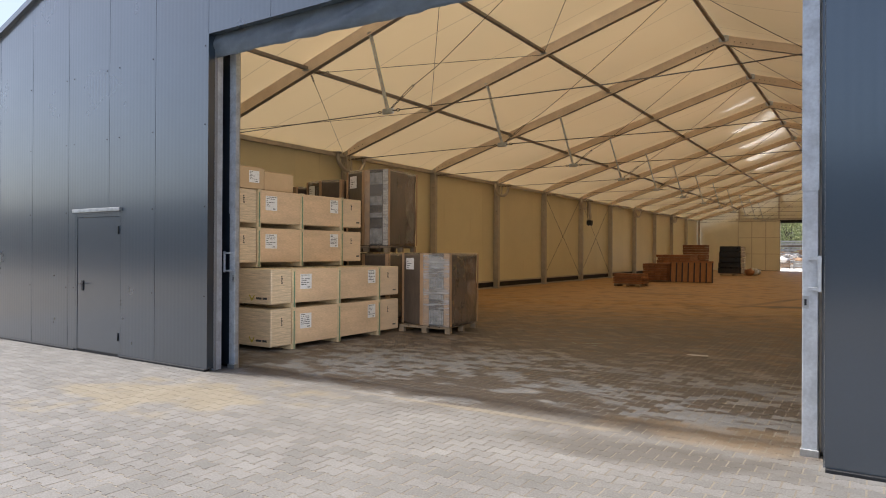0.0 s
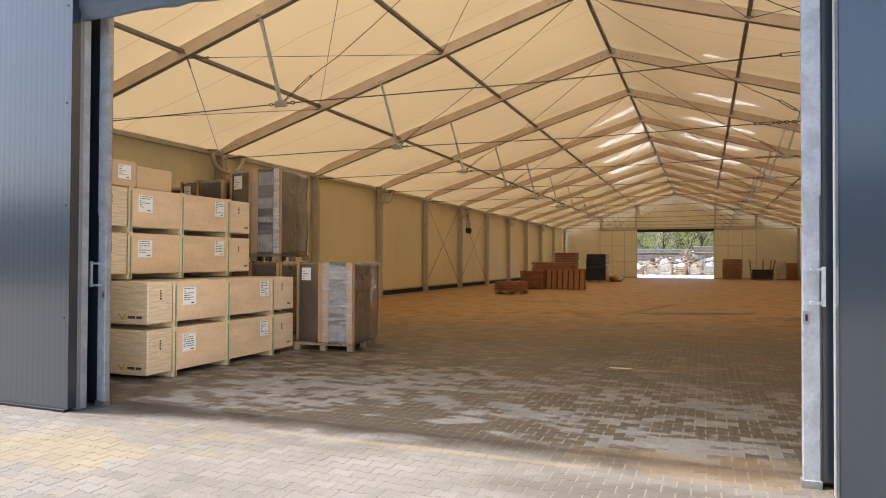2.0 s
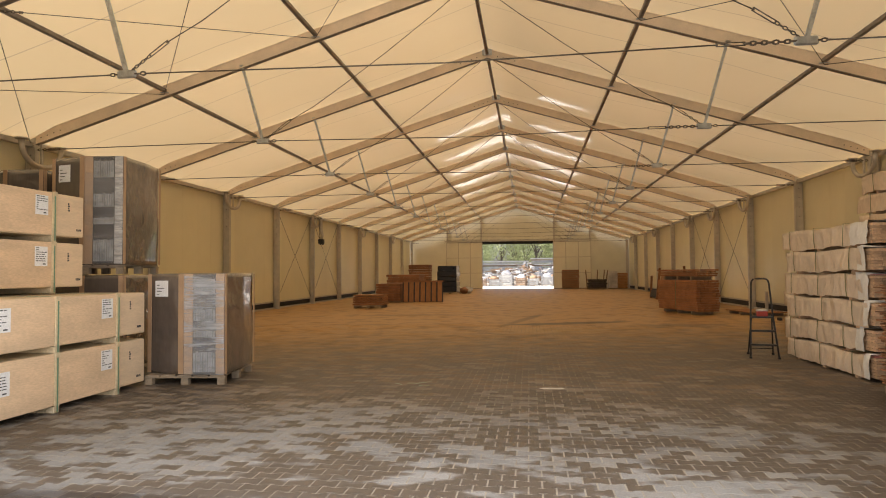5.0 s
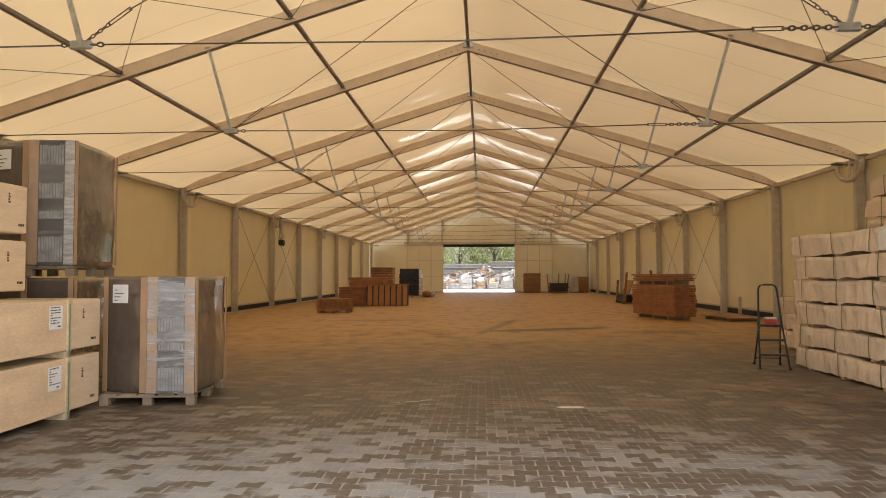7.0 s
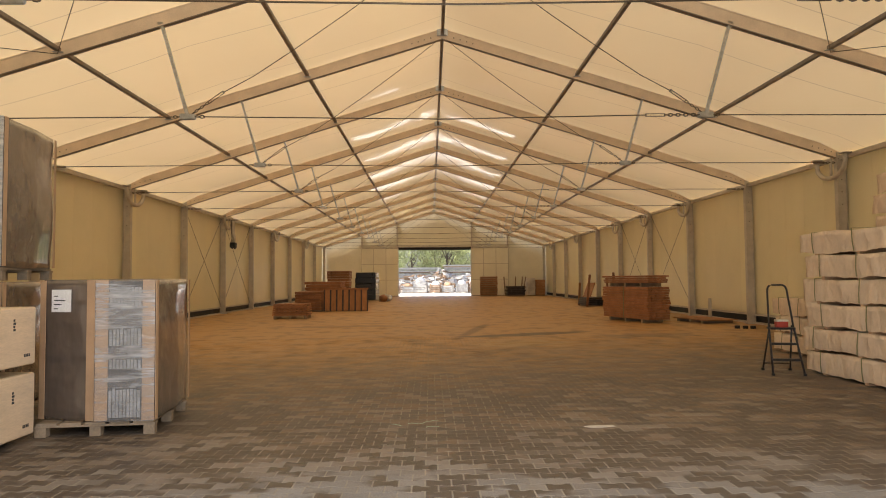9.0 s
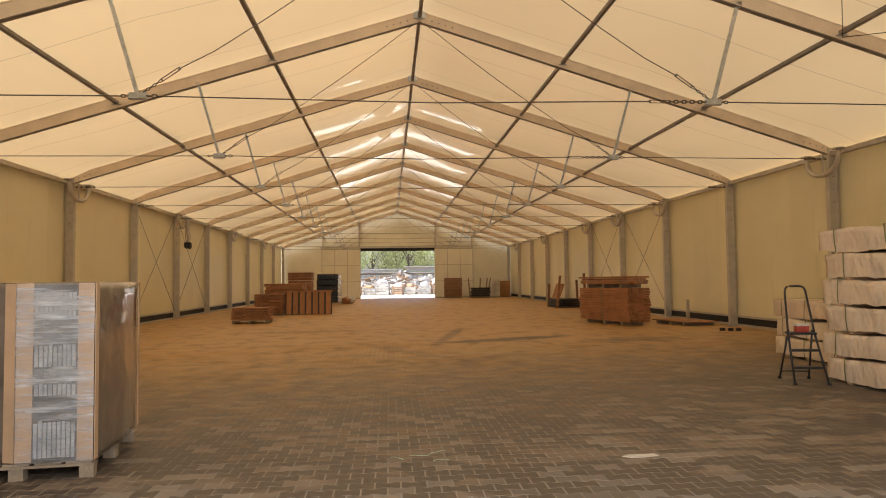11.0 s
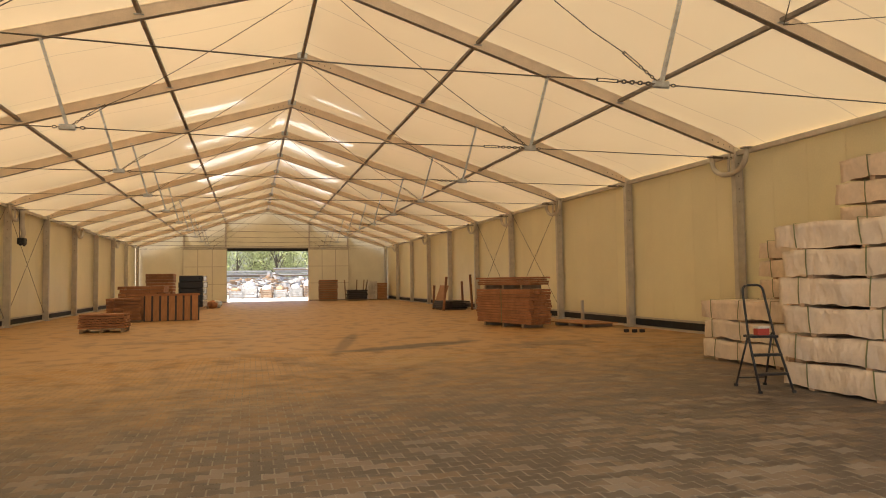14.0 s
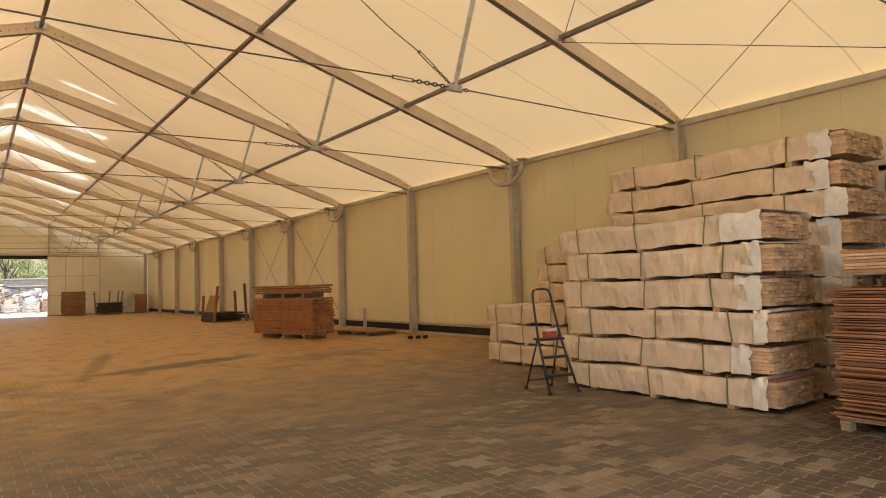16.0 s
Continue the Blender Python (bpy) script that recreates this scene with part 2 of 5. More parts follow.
def paver_material():
    """Concrete pavers: pale and dry by the gate, brown and damp in patches, sand-dusted deeper in the hall."""
    m = mat("concrete_paver", (0.23, 0.223, 0.212), 0.85, var=0.18, scale=1.3, grain=0.2, grain_scale=70, bump=0.3, island=0.15, objvar=0.12)
    n, l = m.node_tree.nodes, m.node_tree.links
    p = n["Principled BSDF"]
    src = p.inputs["Base Color"].links[0].from_socket
    geo = n.new("ShaderNodeNewGeometry")
    for t in [t for t in n if t.type == "MAPPING"]:
        l.new(geo.outputs["Position"], t.inputs["Vector"])
    sep = n.new("ShaderNodeSeparateXYZ")
    l.new(geo.outputs["Position"], sep.inputs[0])

    def math_node(op, a, b=None, c=None):
        k = n.new("ShaderNodeMath")
        k.operation = op
        for i, v in enumerate((a, b, c)):
            if v is None:
                continue
            if isinstance(v, (int, float)):
                k.inputs[i].default_value = v
            else:
                l.new(v, k.inputs[i])
        return k.outputs[0]

    def noise_node(scale, detail=4, stretch=(1, 1, 1)):
        mp = n.new("ShaderNodeMapping")
        mp.inputs["Scale"].default_value = stretch
        l.new(geo.outputs["Position"], mp.inputs["Vector"])
        k = n.new("ShaderNodeTexNoise")
        k.inputs["Scale"].default_value, k.inputs["Detail"].default_value = scale, detail
        l.new(mp.outputs[0], k.inputs["Vector"])
        return k.outputs["Fac"]

    def span(v, a, b, lo=0.0, hi=1.0):
        k = n.new("ShaderNodeMapRange")
        k.interpolation_type = "SMOOTHSTEP"
        k.inputs["From Min"].default_value, k.inputs["From Max"].default_value = a, b
        k.inputs["To Min"].default_value, k.inputs["To Max"].default_value = lo, hi
        l.new(v, k.inputs["Value"])
        return k.outputs[0]

    def over(base, color, fac):
        k = n.new("ShaderNodeMix")
        k.data_type = "RGBA"
        l.new(fac, k.inputs["Factor"])
        l.new(base, k.inputs["A"])
        k.inputs["B"].default_value = (*color, 1)
        return k.outputs["Result"]

    def patch(cx, cy, rx, ry, turn=0.0, ragged=1.5):
        a = math_node("SUBTRACT", sep.outputs["X"], cx)
        b = math_node("SUBTRACT", sep.outputs["Y"], cy)
        c, s = math.cos(turn), math.sin(turn)
        u = math_node("MULTIPLY_ADD", a, c / rx, math_node("MULTIPLY", b, s / rx))
        v = math_node("MULTIPLY_ADD", a, -s / ry, math_node("MULTIPLY", b, c / ry))
        d = math_node("SQRT", math_node("ADD", math_node("MULTIPLY", u, u), math_node("MULTIPLY", v, v)))
        d = math_node("ADD", d, math_node("MULTIPLY", math_node("SUBTRACT", ragged_noise, 0.5), ragged * 2))
        return span(d, 1.2, 0.5)

    ragged_noise = noise_node(2.2, 5)
    isl = n.new("ShaderNodeNewGeometry").outputs["Random Per Island"]
    big = noise_node(0.6, 5, (0.45, 1.3, 1))
    # damp, dark pavers inside, in whole stones and in stains across them
    mid = noise_node(2.6, 4, (0.7, 1.2, 1))
    damp = math_node("ADD", math_node("MULTIPLY_ADD", mid, 0.55, math_node("MULTIPLY", big, 0.55)), math_node("MULTIPLY", math_node("SUBTRACT", isl, 0.5), 0.16))
    damp = math_node("MULTIPLY", span(damp, 0.49, 0.55), span(math_node("ADD", sep.outputs["Y"], math_node("MULTIPLY", mid, 1.2)), -4.9, -3.6))
    brown = math_node("MULTIPLY", span(math_node("ADD", sep.outputs["Y"], math_node("MULTIPLY", big, 6.0)), -0.8, 3.4), 0.85)
    col = over(src, (0.172, 0.114, 0.064), brown)
    col = over(col, (0.066, 0.048, 0.034), math_node("MULTIPLY", damp, 0.9))
    # single stones stand out darker or paler
    inside = span(sep.outputs["Y"], -4.9, -3.0)
    col = over(col, (0.085, 0.065, 0.046), math_node("MULTIPLY", math_node("MULTIPLY", span(isl, 0.72, 0.98), inside), 0.45))
    col = over(col, (0.28, 0.25, 0.21), math_node("MULTIPLY", math_node("MULTIPLY", span(isl, 0.25, 0.02), inside), 0.4))
    # orange sand, deeper in and more to the side of the crates, scuffed dark in places
    reach = math_node("ADD", math_node("MULTIPLY_ADD", sep.outputs["X"], -0.3, sep.outputs["Y"]), math_node("MULTIPLY", ragged_noise, 9.0))
    sand = span(reach, 6.5, 15.5, 0.0, 0.92)
    col = over(col, (0.45, 0.262, 0.10), sand)
    fine = noise_node(1.9, 8, (1.0, 0.7, 1))
    col = over(col, (0.105, 0.07, 0.037), math_node("MULTIPLY", span(fine, 0.48, 0.66), math_node("MULTIPLY", span(reach, 5.0, 12.0), 0.5)))
    col = over(col, (0.42, 0.27, 0.12), math_node("MULTIPLY", span(noise_node(1.5, 6, (0.8, 1.1, 1)), 0.56, 0.72), math_node("MULTIPLY", sand, 0.7)))
    # yellow sand swept out by the gate, dark tyre marks, spilled sand
    for args, color, amount in (((-2.9, -6.3, 1.5, 0.75, 0.4), (0.31, 0.25, 0.145), 0.5), ((2.4, 11.7, 2.3, 0.5, 0.40, 0.6), (0.062, 0.042, 0.025), 0.9),
                                ((1.0, 13.5, 0.2, 3.2, -0.216, 0.2), (0.085, 0.057, 0.034), 0.6), ((1.7, 9.0, 1.3, 0.9, 0.2), (0.38, 0.25, 0.11), 0.8),
                                ((-0.6, 9.5, 0.25, 3.0, 0.5, 0.6), (0.09, 0.062, 0.036), 0.35), ((1.2, 7.6, 0.3, 2.0, -0.75, 0.6), (0.09, 0.065, 0.04), 0.35),
                                ((5.4, 11.0, 1.6, 0.6, 0.3, 0.9), (0.09, 0.06, 0.035), 0.6), ((-3.2, 15.5, 2.2, 0.5, 0.15, 0.8), (0.10, 0.064, 0.034), 0.5),
                                ((3.0, -4.55, 1.5, 0.42, 0.1, 0.9), (0.26, 0.185, 0.11), 0.55), ((0.4, -4.95, 1.6, 0.07, 0.02, 0.8), (0.32, 0.27, 0.19), 0.5),
                                ((2.2, -5.45, 1.3, 0.35, 0.1, 0.8), (0.10, 0.09, 0.078), 0.75)):
        col = over(col, color, math_node("MULTIPLY", patch(*args), amount))
    l.new(col, p.inputs["Base Color"])
    l.new(span(damp, 0, 1, 0.66, 0.5), p.inputs["Roughness"])
    return m


M["paver"] = paver_material()


def uneven(m, height=0.02, scale=1.0, stretch=(1, 1, 1)):
    """Large-scale relief besides the fine one."""
    n, l = m.node_tree.nodes, m.node_tree.links
    tc, no, bp = n.new("ShaderNodeTexCoord"), n.new("ShaderNodeTexNoise"), n.new("ShaderNodeBump")
    no.inputs["Scale"].default_value = scale
    bp.inputs["Distance"].default_value = height
    mp = n.new("ShaderNodeMapping")
    mp.inputs["Scale"].default_value = stretch
    l.new(tc.outputs["Object"], mp.inputs["Vector"])
    l.new(mp.outputs["Vector"], no.inputs["Vector"])
    l.new(no.outputs["Fac"], bp.inputs["Height"])
    p = n["Principled BSDF"]
    if p.inputs["Normal"].links:
        l.new(p.inputs["Normal"].links[0].from_socket, bp.inputs["Normal"])
    l.new(bp.outputs["Normal"], p.inputs["Normal"])


coat = M["anthracite"].node_tree.nodes["Principled BSDF"].inputs
coat["Coat Weight"].default_value, coat["Coat Roughness"].default_value, coat["Coat IOR"].default_value = 1.0, 0.16, 1.75
for key in ("film", "clear"):
    sheen = M[key].node_tree.nodes["Principled BSDF"].inputs
    sheen["Coat Weight"].default_value, sheen["Coat Roughness"].default_value, sheen["Coat IOR"].default_value = 1.0, 0.09, 1.7
uneven(M["film"], 0.05, 3.0)
uneven(M["clear"], 0.05, 4.0)
uneven(M["white_wrap"], 0.06, 2.6, (0.8, 2.2, 1.1))
uneven(M["warm_wrap"], 0.06, 2.6, (0.8, 2.2, 1.1))


# ---- builders ----
def mesh_ob(name, bm, material, parent=None, label=""):
    me = bpy.data.meshes.new(name)
    bm.normal_update()
    bm.to_mesh(me)
    bm.free()
    me.materials.append(material)
    ob = new(name, me)
    if parent:
        ob.parent = parent
    if label:
        ob["label"] = label
    return ob


def part(name, bm, material, parent, label=""):
    return mesh_ob(name, bm, material, parent, label)


def empty(name, m, label, category, group="", kind=""):
    ob = new(name)
    ob.empty_display_size = 0.1
    ob.matrix_world = m
    return tagged(ob, label, category, group, kind)


def box(bm, x0, x1, y0, y1, z0, z1, bevel=0.0, m=None):
    vs = [bm.verts.new((x, y, z)) for x in (x0, x1) for y in (y0, y1) for z in (z0, z1)]
    fs = [bm.faces.new([vs[i] for i in q]) for q in ((0, 1, 3, 2), (4, 6, 7, 5), (0, 4, 5, 1), (2, 3, 7, 6), (0, 2, 6, 4), (1, 5, 7, 3))]
    if bevel:
        es = list({e for f in fs for e in f.edges})
        r = bmesh.ops.bevel(bm, geom=es, offset=bevel, segments=1, affect="EDGES", profile=0.5)
        vs = list({v for f in r["faces"] for v in f.verts})
    if m is not None:
        bmesh.ops.transform(bm, matrix=m, verts=vs)
    return vs


def boxm(x0, x1, y0, y1, z0, z1, bevel=0.0, m=None):
    bm = bmesh.new()
    box(bm, x0, x1, y0, y1, z0, z1, bevel, m)
    return bm


def beam(bm, a, b, w, h, up=(0, 0, 1)):
    """A bar of w across and h along up, from a to b."""
    a, b = Vector(a), Vector(b)
    d = (b - a).normalized()
    s = d.cross(Vector(up)).normalized()
    u = s.cross(d).normalized()
    vs = [bm.verts.new(p + s * (w / 2 * i) + u * (h / 2 * j)) for p in (a, b) for i, j in ((-1, -1), (1, -1), (1, 1), (-1, 1))]
    for q in ((3, 2, 1, 0), (4, 5, 6, 7), (0, 1, 5, 4), (1, 2, 6, 5), (2, 3, 7, 6), (3, 0, 4, 7)):
        bm.faces.new([vs[i] for i in q])


def tube(bm, points, r, sides=8, caps=True):
    pts = [Vector(p) for p in points]
    rings = []
    ref = Vector((0.13, 0.21, 0.97))
    for i, p in enumerate(pts):
        d = (pts[min(i + 1, len(pts) - 1)] - pts[max(i - 1, 0)]).normalized()
        if abs(d.dot(ref)) > 0.95:
            ref = Vector((0.97, 0.13, 0.2))
        s = d.cross(ref).normalized()
        u = s.cross(d)
        rings.append([bm.verts.new(p + (s * math.cos(k) + u * math.sin(k)) * r) for k in [2 * math.pi * j / sides for j in range(sides)]])
    for a, b in zip(rings, rings[1:]):
        for j in range(sides):
            f = bm.faces.new((a[j], b[j], b[(j + 1) % sides], a[(j + 1) % sides]))
            f.smooth = True
    if caps:
        bm.faces.new(rings[0])
        bm.faces.new(rings[-1][::-1])


def prism(bm, poly, z0, z1):
    """An upright prism over a polygon."""
    lo = [bm.verts.new((x, y, z0)) for x, y in poly]
    hi = [bm.verts.new((x, y, z1)) for x, y in poly]
    n = len(poly)
    bm.faces.new(lo[::-1])
    bm.faces.new(hi)
    for i in range(n):
        bm.faces.new((lo[i], lo[(i + 1) % n], hi[(i + 1) % n], hi[i]))


# ---- the hall ----
HALF, EAVE, SLOPE, BAY, FRONT, BACK = 10.25, 4.65, 0.309, 5.0, -5.0, 55.0
RIDGE = EAVE + HALF * SLOPE


def roof_z(x):
    return RIDGE - abs(x) * SLOPE


PURLIN_X = (-6.97, -3.46, 0.0, 3.46, 6.97)
PAVE = 0.002
PAVED_TO = 11.0


def build_floor():
    floor = mesh_ob("floor", boxm(-HALF - 0.2, HALF + 0.2, PAVED_TO, BACK + 0.1, -0.2, -PAVE), M["paver"])
    part("sand_bed", boxm(-HALF - 0.2, HALF + 0.2, FRONT, PAVED_TO - 0.001, -0.2, -PAVE), M["joint"], floor, "sandy bed showing in the joints")
    tagged(floor, "paved hall floor covered with orange-brown dust", "floor", kind="structure")
    # runs on unseen to the backdrop wall, to dim the facade's lower reflections
    bm = boxm(-60, 60, -26.99, FRONT - 0.002, -0.2, -PAVE)
    tagged(mesh_ob("pavement", bm, M["joint"]), "pale interlocking paved apron before the gate", "pavement", kind="structure")
    bm = bmesh.new()
    bm.faces.new([bm.verts.new(p) for p in ((-900, -900, -0.03), (900, -900, -0.03), (900, 900, -0.03), (-900, 900, -0.03))])
    tagged(mesh_ob("ground", bm, M["ground"]), "pale grey dusty yard round the hall", "ground", kind="structure")
    # unseen dark wall added behind the walker, to darken the facade's lower reflections
    tagged(mesh_ob("wall_backdrop", boxm(-90, 70, -27.3, -27.0, -0.2, 5.0, 0.02), M["far_wall"]), "plain unseen grey wall added to darken the facade's reflections", "wall", kind="structure")


def build_roof():
    """One membrane over all bays, sagging a little between the frames."""
    bm = bmesh.new()
    nx, ny = 24, 10
    xs = [-HALF - 0.27 + (2 * HALF + 0.54) * i / nx for i in range(nx + 1)]
    rows = []
    for k in range(12 * ny + 1):
        y = FRONT + BAY * k / ny
        f = (k % ny) / ny
        sag = math.sin(math.pi * f)
        rows.append([bm.verts.new((x, y, roof_z(x) + 0.20 - 0.16 * (abs(x) > 10) - 0.115 * sag * math.sin(math.pi * min(1, abs(abs(x) - HALF / 2) / (HALF / 2) * -1 + 1)) - 0.025 * sag * (abs(x) < 9.9))) for x in xs])
    for a, b in zip(rows, rows[1:]):
        for i in range(nx):
            f = bm.faces.new((b[i], b[i + 1], a[i + 1], a[i]))
            f.smooth = True
    ob = mesh_ob("ceiling", bm, M["fabric"])
    tagged(ob, "cream translucent coated fabric roof stretched between frames", "ceiling", kind="structure")


def build_walls():
    for side, name in ((-1, "wall_left"), (1, "wall_right")):
        bm = bmesh.new()
        x = side * (HALF + 0.22)
        box(bm, x, x + side * 0.06, FRONT, BACK, 0.30, EAVE + 0.30)
        wall = mesh_ob(name, bm, M["cream"])
        tagged(wall, "cream metal sandwich panel side wall", "wall", kind="structure")
        for k in range(12):
            for j in range(5):
                y = FRONT + BAY * k + j + 0.004
                part("panel", boxm(min(x - side * 0.04, x), max(x - side * 0.04, x), y, y + 0.996, 0.34, EAVE + 0.1), M["cream"], wall)
        part("base_strip", boxm(min(x, x + side * 0.1), max(x, x + side * 0.1), FRONT, BACK, -PAVE, 0.3), M["black"], wall, "dark recessed foundation strip")
        xa = x - side * 0.08
        part("bottom_rail", boxm(min(xa, xa - side * 0.06), max(xa, xa - side * 0.06), FRONT, BACK, 0.27, 0.33), M["alu"], wall)
        part("ground_rail", boxm(min(xa, xa - side * 0.1), max(xa, xa - side * 0.1), FRONT, BACK, -PAVE, 0.06), M["alu"], wall)


def build_end_wall():
    gx0, gx1, gz = -3.35, 3.40, 4.33
    y0, y1 = BACK + 0.15, BACK + 0.25
    wall = empty("wall_back", Matrix(), "cream panelled gable wall with a wide open gateway", "wall", kind="structure")
    # gable in a paler cream than the side walls, far yard light in its colour
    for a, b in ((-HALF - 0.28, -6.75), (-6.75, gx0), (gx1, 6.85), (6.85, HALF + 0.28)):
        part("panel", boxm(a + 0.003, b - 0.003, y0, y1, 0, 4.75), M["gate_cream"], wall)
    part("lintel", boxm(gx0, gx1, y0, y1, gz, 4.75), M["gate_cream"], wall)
    z = 4.756
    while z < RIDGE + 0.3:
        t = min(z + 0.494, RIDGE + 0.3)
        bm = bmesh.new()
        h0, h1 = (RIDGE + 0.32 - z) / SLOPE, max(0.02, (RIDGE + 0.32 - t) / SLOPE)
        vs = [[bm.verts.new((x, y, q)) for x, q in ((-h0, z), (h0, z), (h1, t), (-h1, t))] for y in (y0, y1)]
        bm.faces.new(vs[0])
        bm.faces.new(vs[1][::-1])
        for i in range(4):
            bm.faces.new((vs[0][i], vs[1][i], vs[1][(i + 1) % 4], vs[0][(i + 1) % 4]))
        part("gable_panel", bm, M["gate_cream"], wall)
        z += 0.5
    for x in (-6.75, -3.45, 3.5, 6.85):
        part("gable_post", boxm(x - 0.07, x + 0.07, y0 - 0.16, y0 - 0.004, -PAVE, roof_z(x) + 0.1), M["alu"], wall)
    part("gate_track", boxm(-7, 7, y0 - 0.36, y0 - 0.24, 4.55, 4.68), M["alu"], wall)
    part("roller_shutter", boxm(gx0 - 0.02, gx1 + 0.02, y0 - 0.2, y0 - 0.162, gz - 0.05, gz + 0.22, 0.01), M["black"], wall, "dark rolled-up shutter")


def gate_leaf(x0, x1, y, outer, label, post_at):
    """A sliding gate leaf: steel frame, three by three panels, end profile and handle. outer: the dark face's side."""
    leaf = empty("sliding_gate_leaf", pose((x0 + x1) / 2, y, -PAVE), label, "sliding gate", "sliding gate leaves")
    w, h, t = x1 - x0, 4.42, 0.07
    for i in range(3):
        for j in range(3):
            a, b = -w / 2 + w * i / 3, -w / 2 + w * (i + 1) / 3
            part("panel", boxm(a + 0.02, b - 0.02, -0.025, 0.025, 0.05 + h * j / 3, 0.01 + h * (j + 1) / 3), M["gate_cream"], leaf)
    for i in range(4):
        x = -w / 2 + w * i / 3
        part("upright", boxm(x - 0.03, x + 0.03, -t / 2, t / 2, 0.03, h + 0.05), M["alu"], leaf)
    for j in range(4):
        z = 0.03 + (h - 0.02) * j / 3
        part("cross_bar", boxm(-w / 2 + 0.031, w / 2 - 0.031, -t / 2 + 0.004, t / 2 - 0.004, z, z + 0.05), M["alu"], leaf)
    if outer:
        part("outer_skin", boxm(-w / 2 + 0.02, w / 2 - 0.02, -0.075, -0.04, 0.04, h + 0.04), M["anthracite"], leaf, "anthracite outer skin")
    part("bottom_seal", boxm(-w / 2, w / 2, -0.03, 0.03, 0.0, 0.03), M["black"], leaf)
    if post_at:
        x = post_at * w / 2
        xs = sorted((x, x + post_at * 0.115))
        bm = boxm(xs[0], xs[1], -0.115, -0.045, 0.01, h + 0.08, 0.006)
        part("end_profile", bm, M["galv_bright"], leaf, "galvanised steel end profile")
        foot_x, bar_x = x + post_at * 0.06, x - 0.035 if post_at > 0 else x + 0.012
        handle = bmesh.new()
        for z in (1.34, 1.58):
            beam(handle, (foot_x, -0.116, z), (foot_x, -0.16, z), 0.022, 0.022)
            beam(handle, (foot_x + post_at * 0.011, -0.171, z), (bar_x, -0.171, z), 0.022, 0.022)
        beam(handle, (bar_x, -0.1715, 1.318), (bar_x, -0.1715, 1.602), 0.024, 0.024, (0, 1, 0))
        part("handle", handle, M["galv_bright"], leaf, "bent steel pull handle")
        part("lock_plate", boxm(x + post_at * 0.09 - 0.022, x + post_at * 0.09 + 0.022, -0.122, -0.116, 1.18, 1.28), M["galv"], leaf)
        part("lock_slot", boxm(x + post_at * 0.09 - 0.008, x + post_at * 0.09 + 0.008, -0.1235, -0.1225, 1.205, 1.255), M["black"], leaf)
        part("joint_plate", boxm(xs[0] - 0.003, xs[1] + 0.003, -0.119, -0.1155, 2.12, h), M["galv_bright"], leaf, "overlapping upper steel sheet")
        part("guide_shoe", boxm(xs[0] - 0.012, xs[1] + 0.01, -0.13, -0.04, 0.0, 0.06, 0.004), M["galv"], leaf)
    return leaf


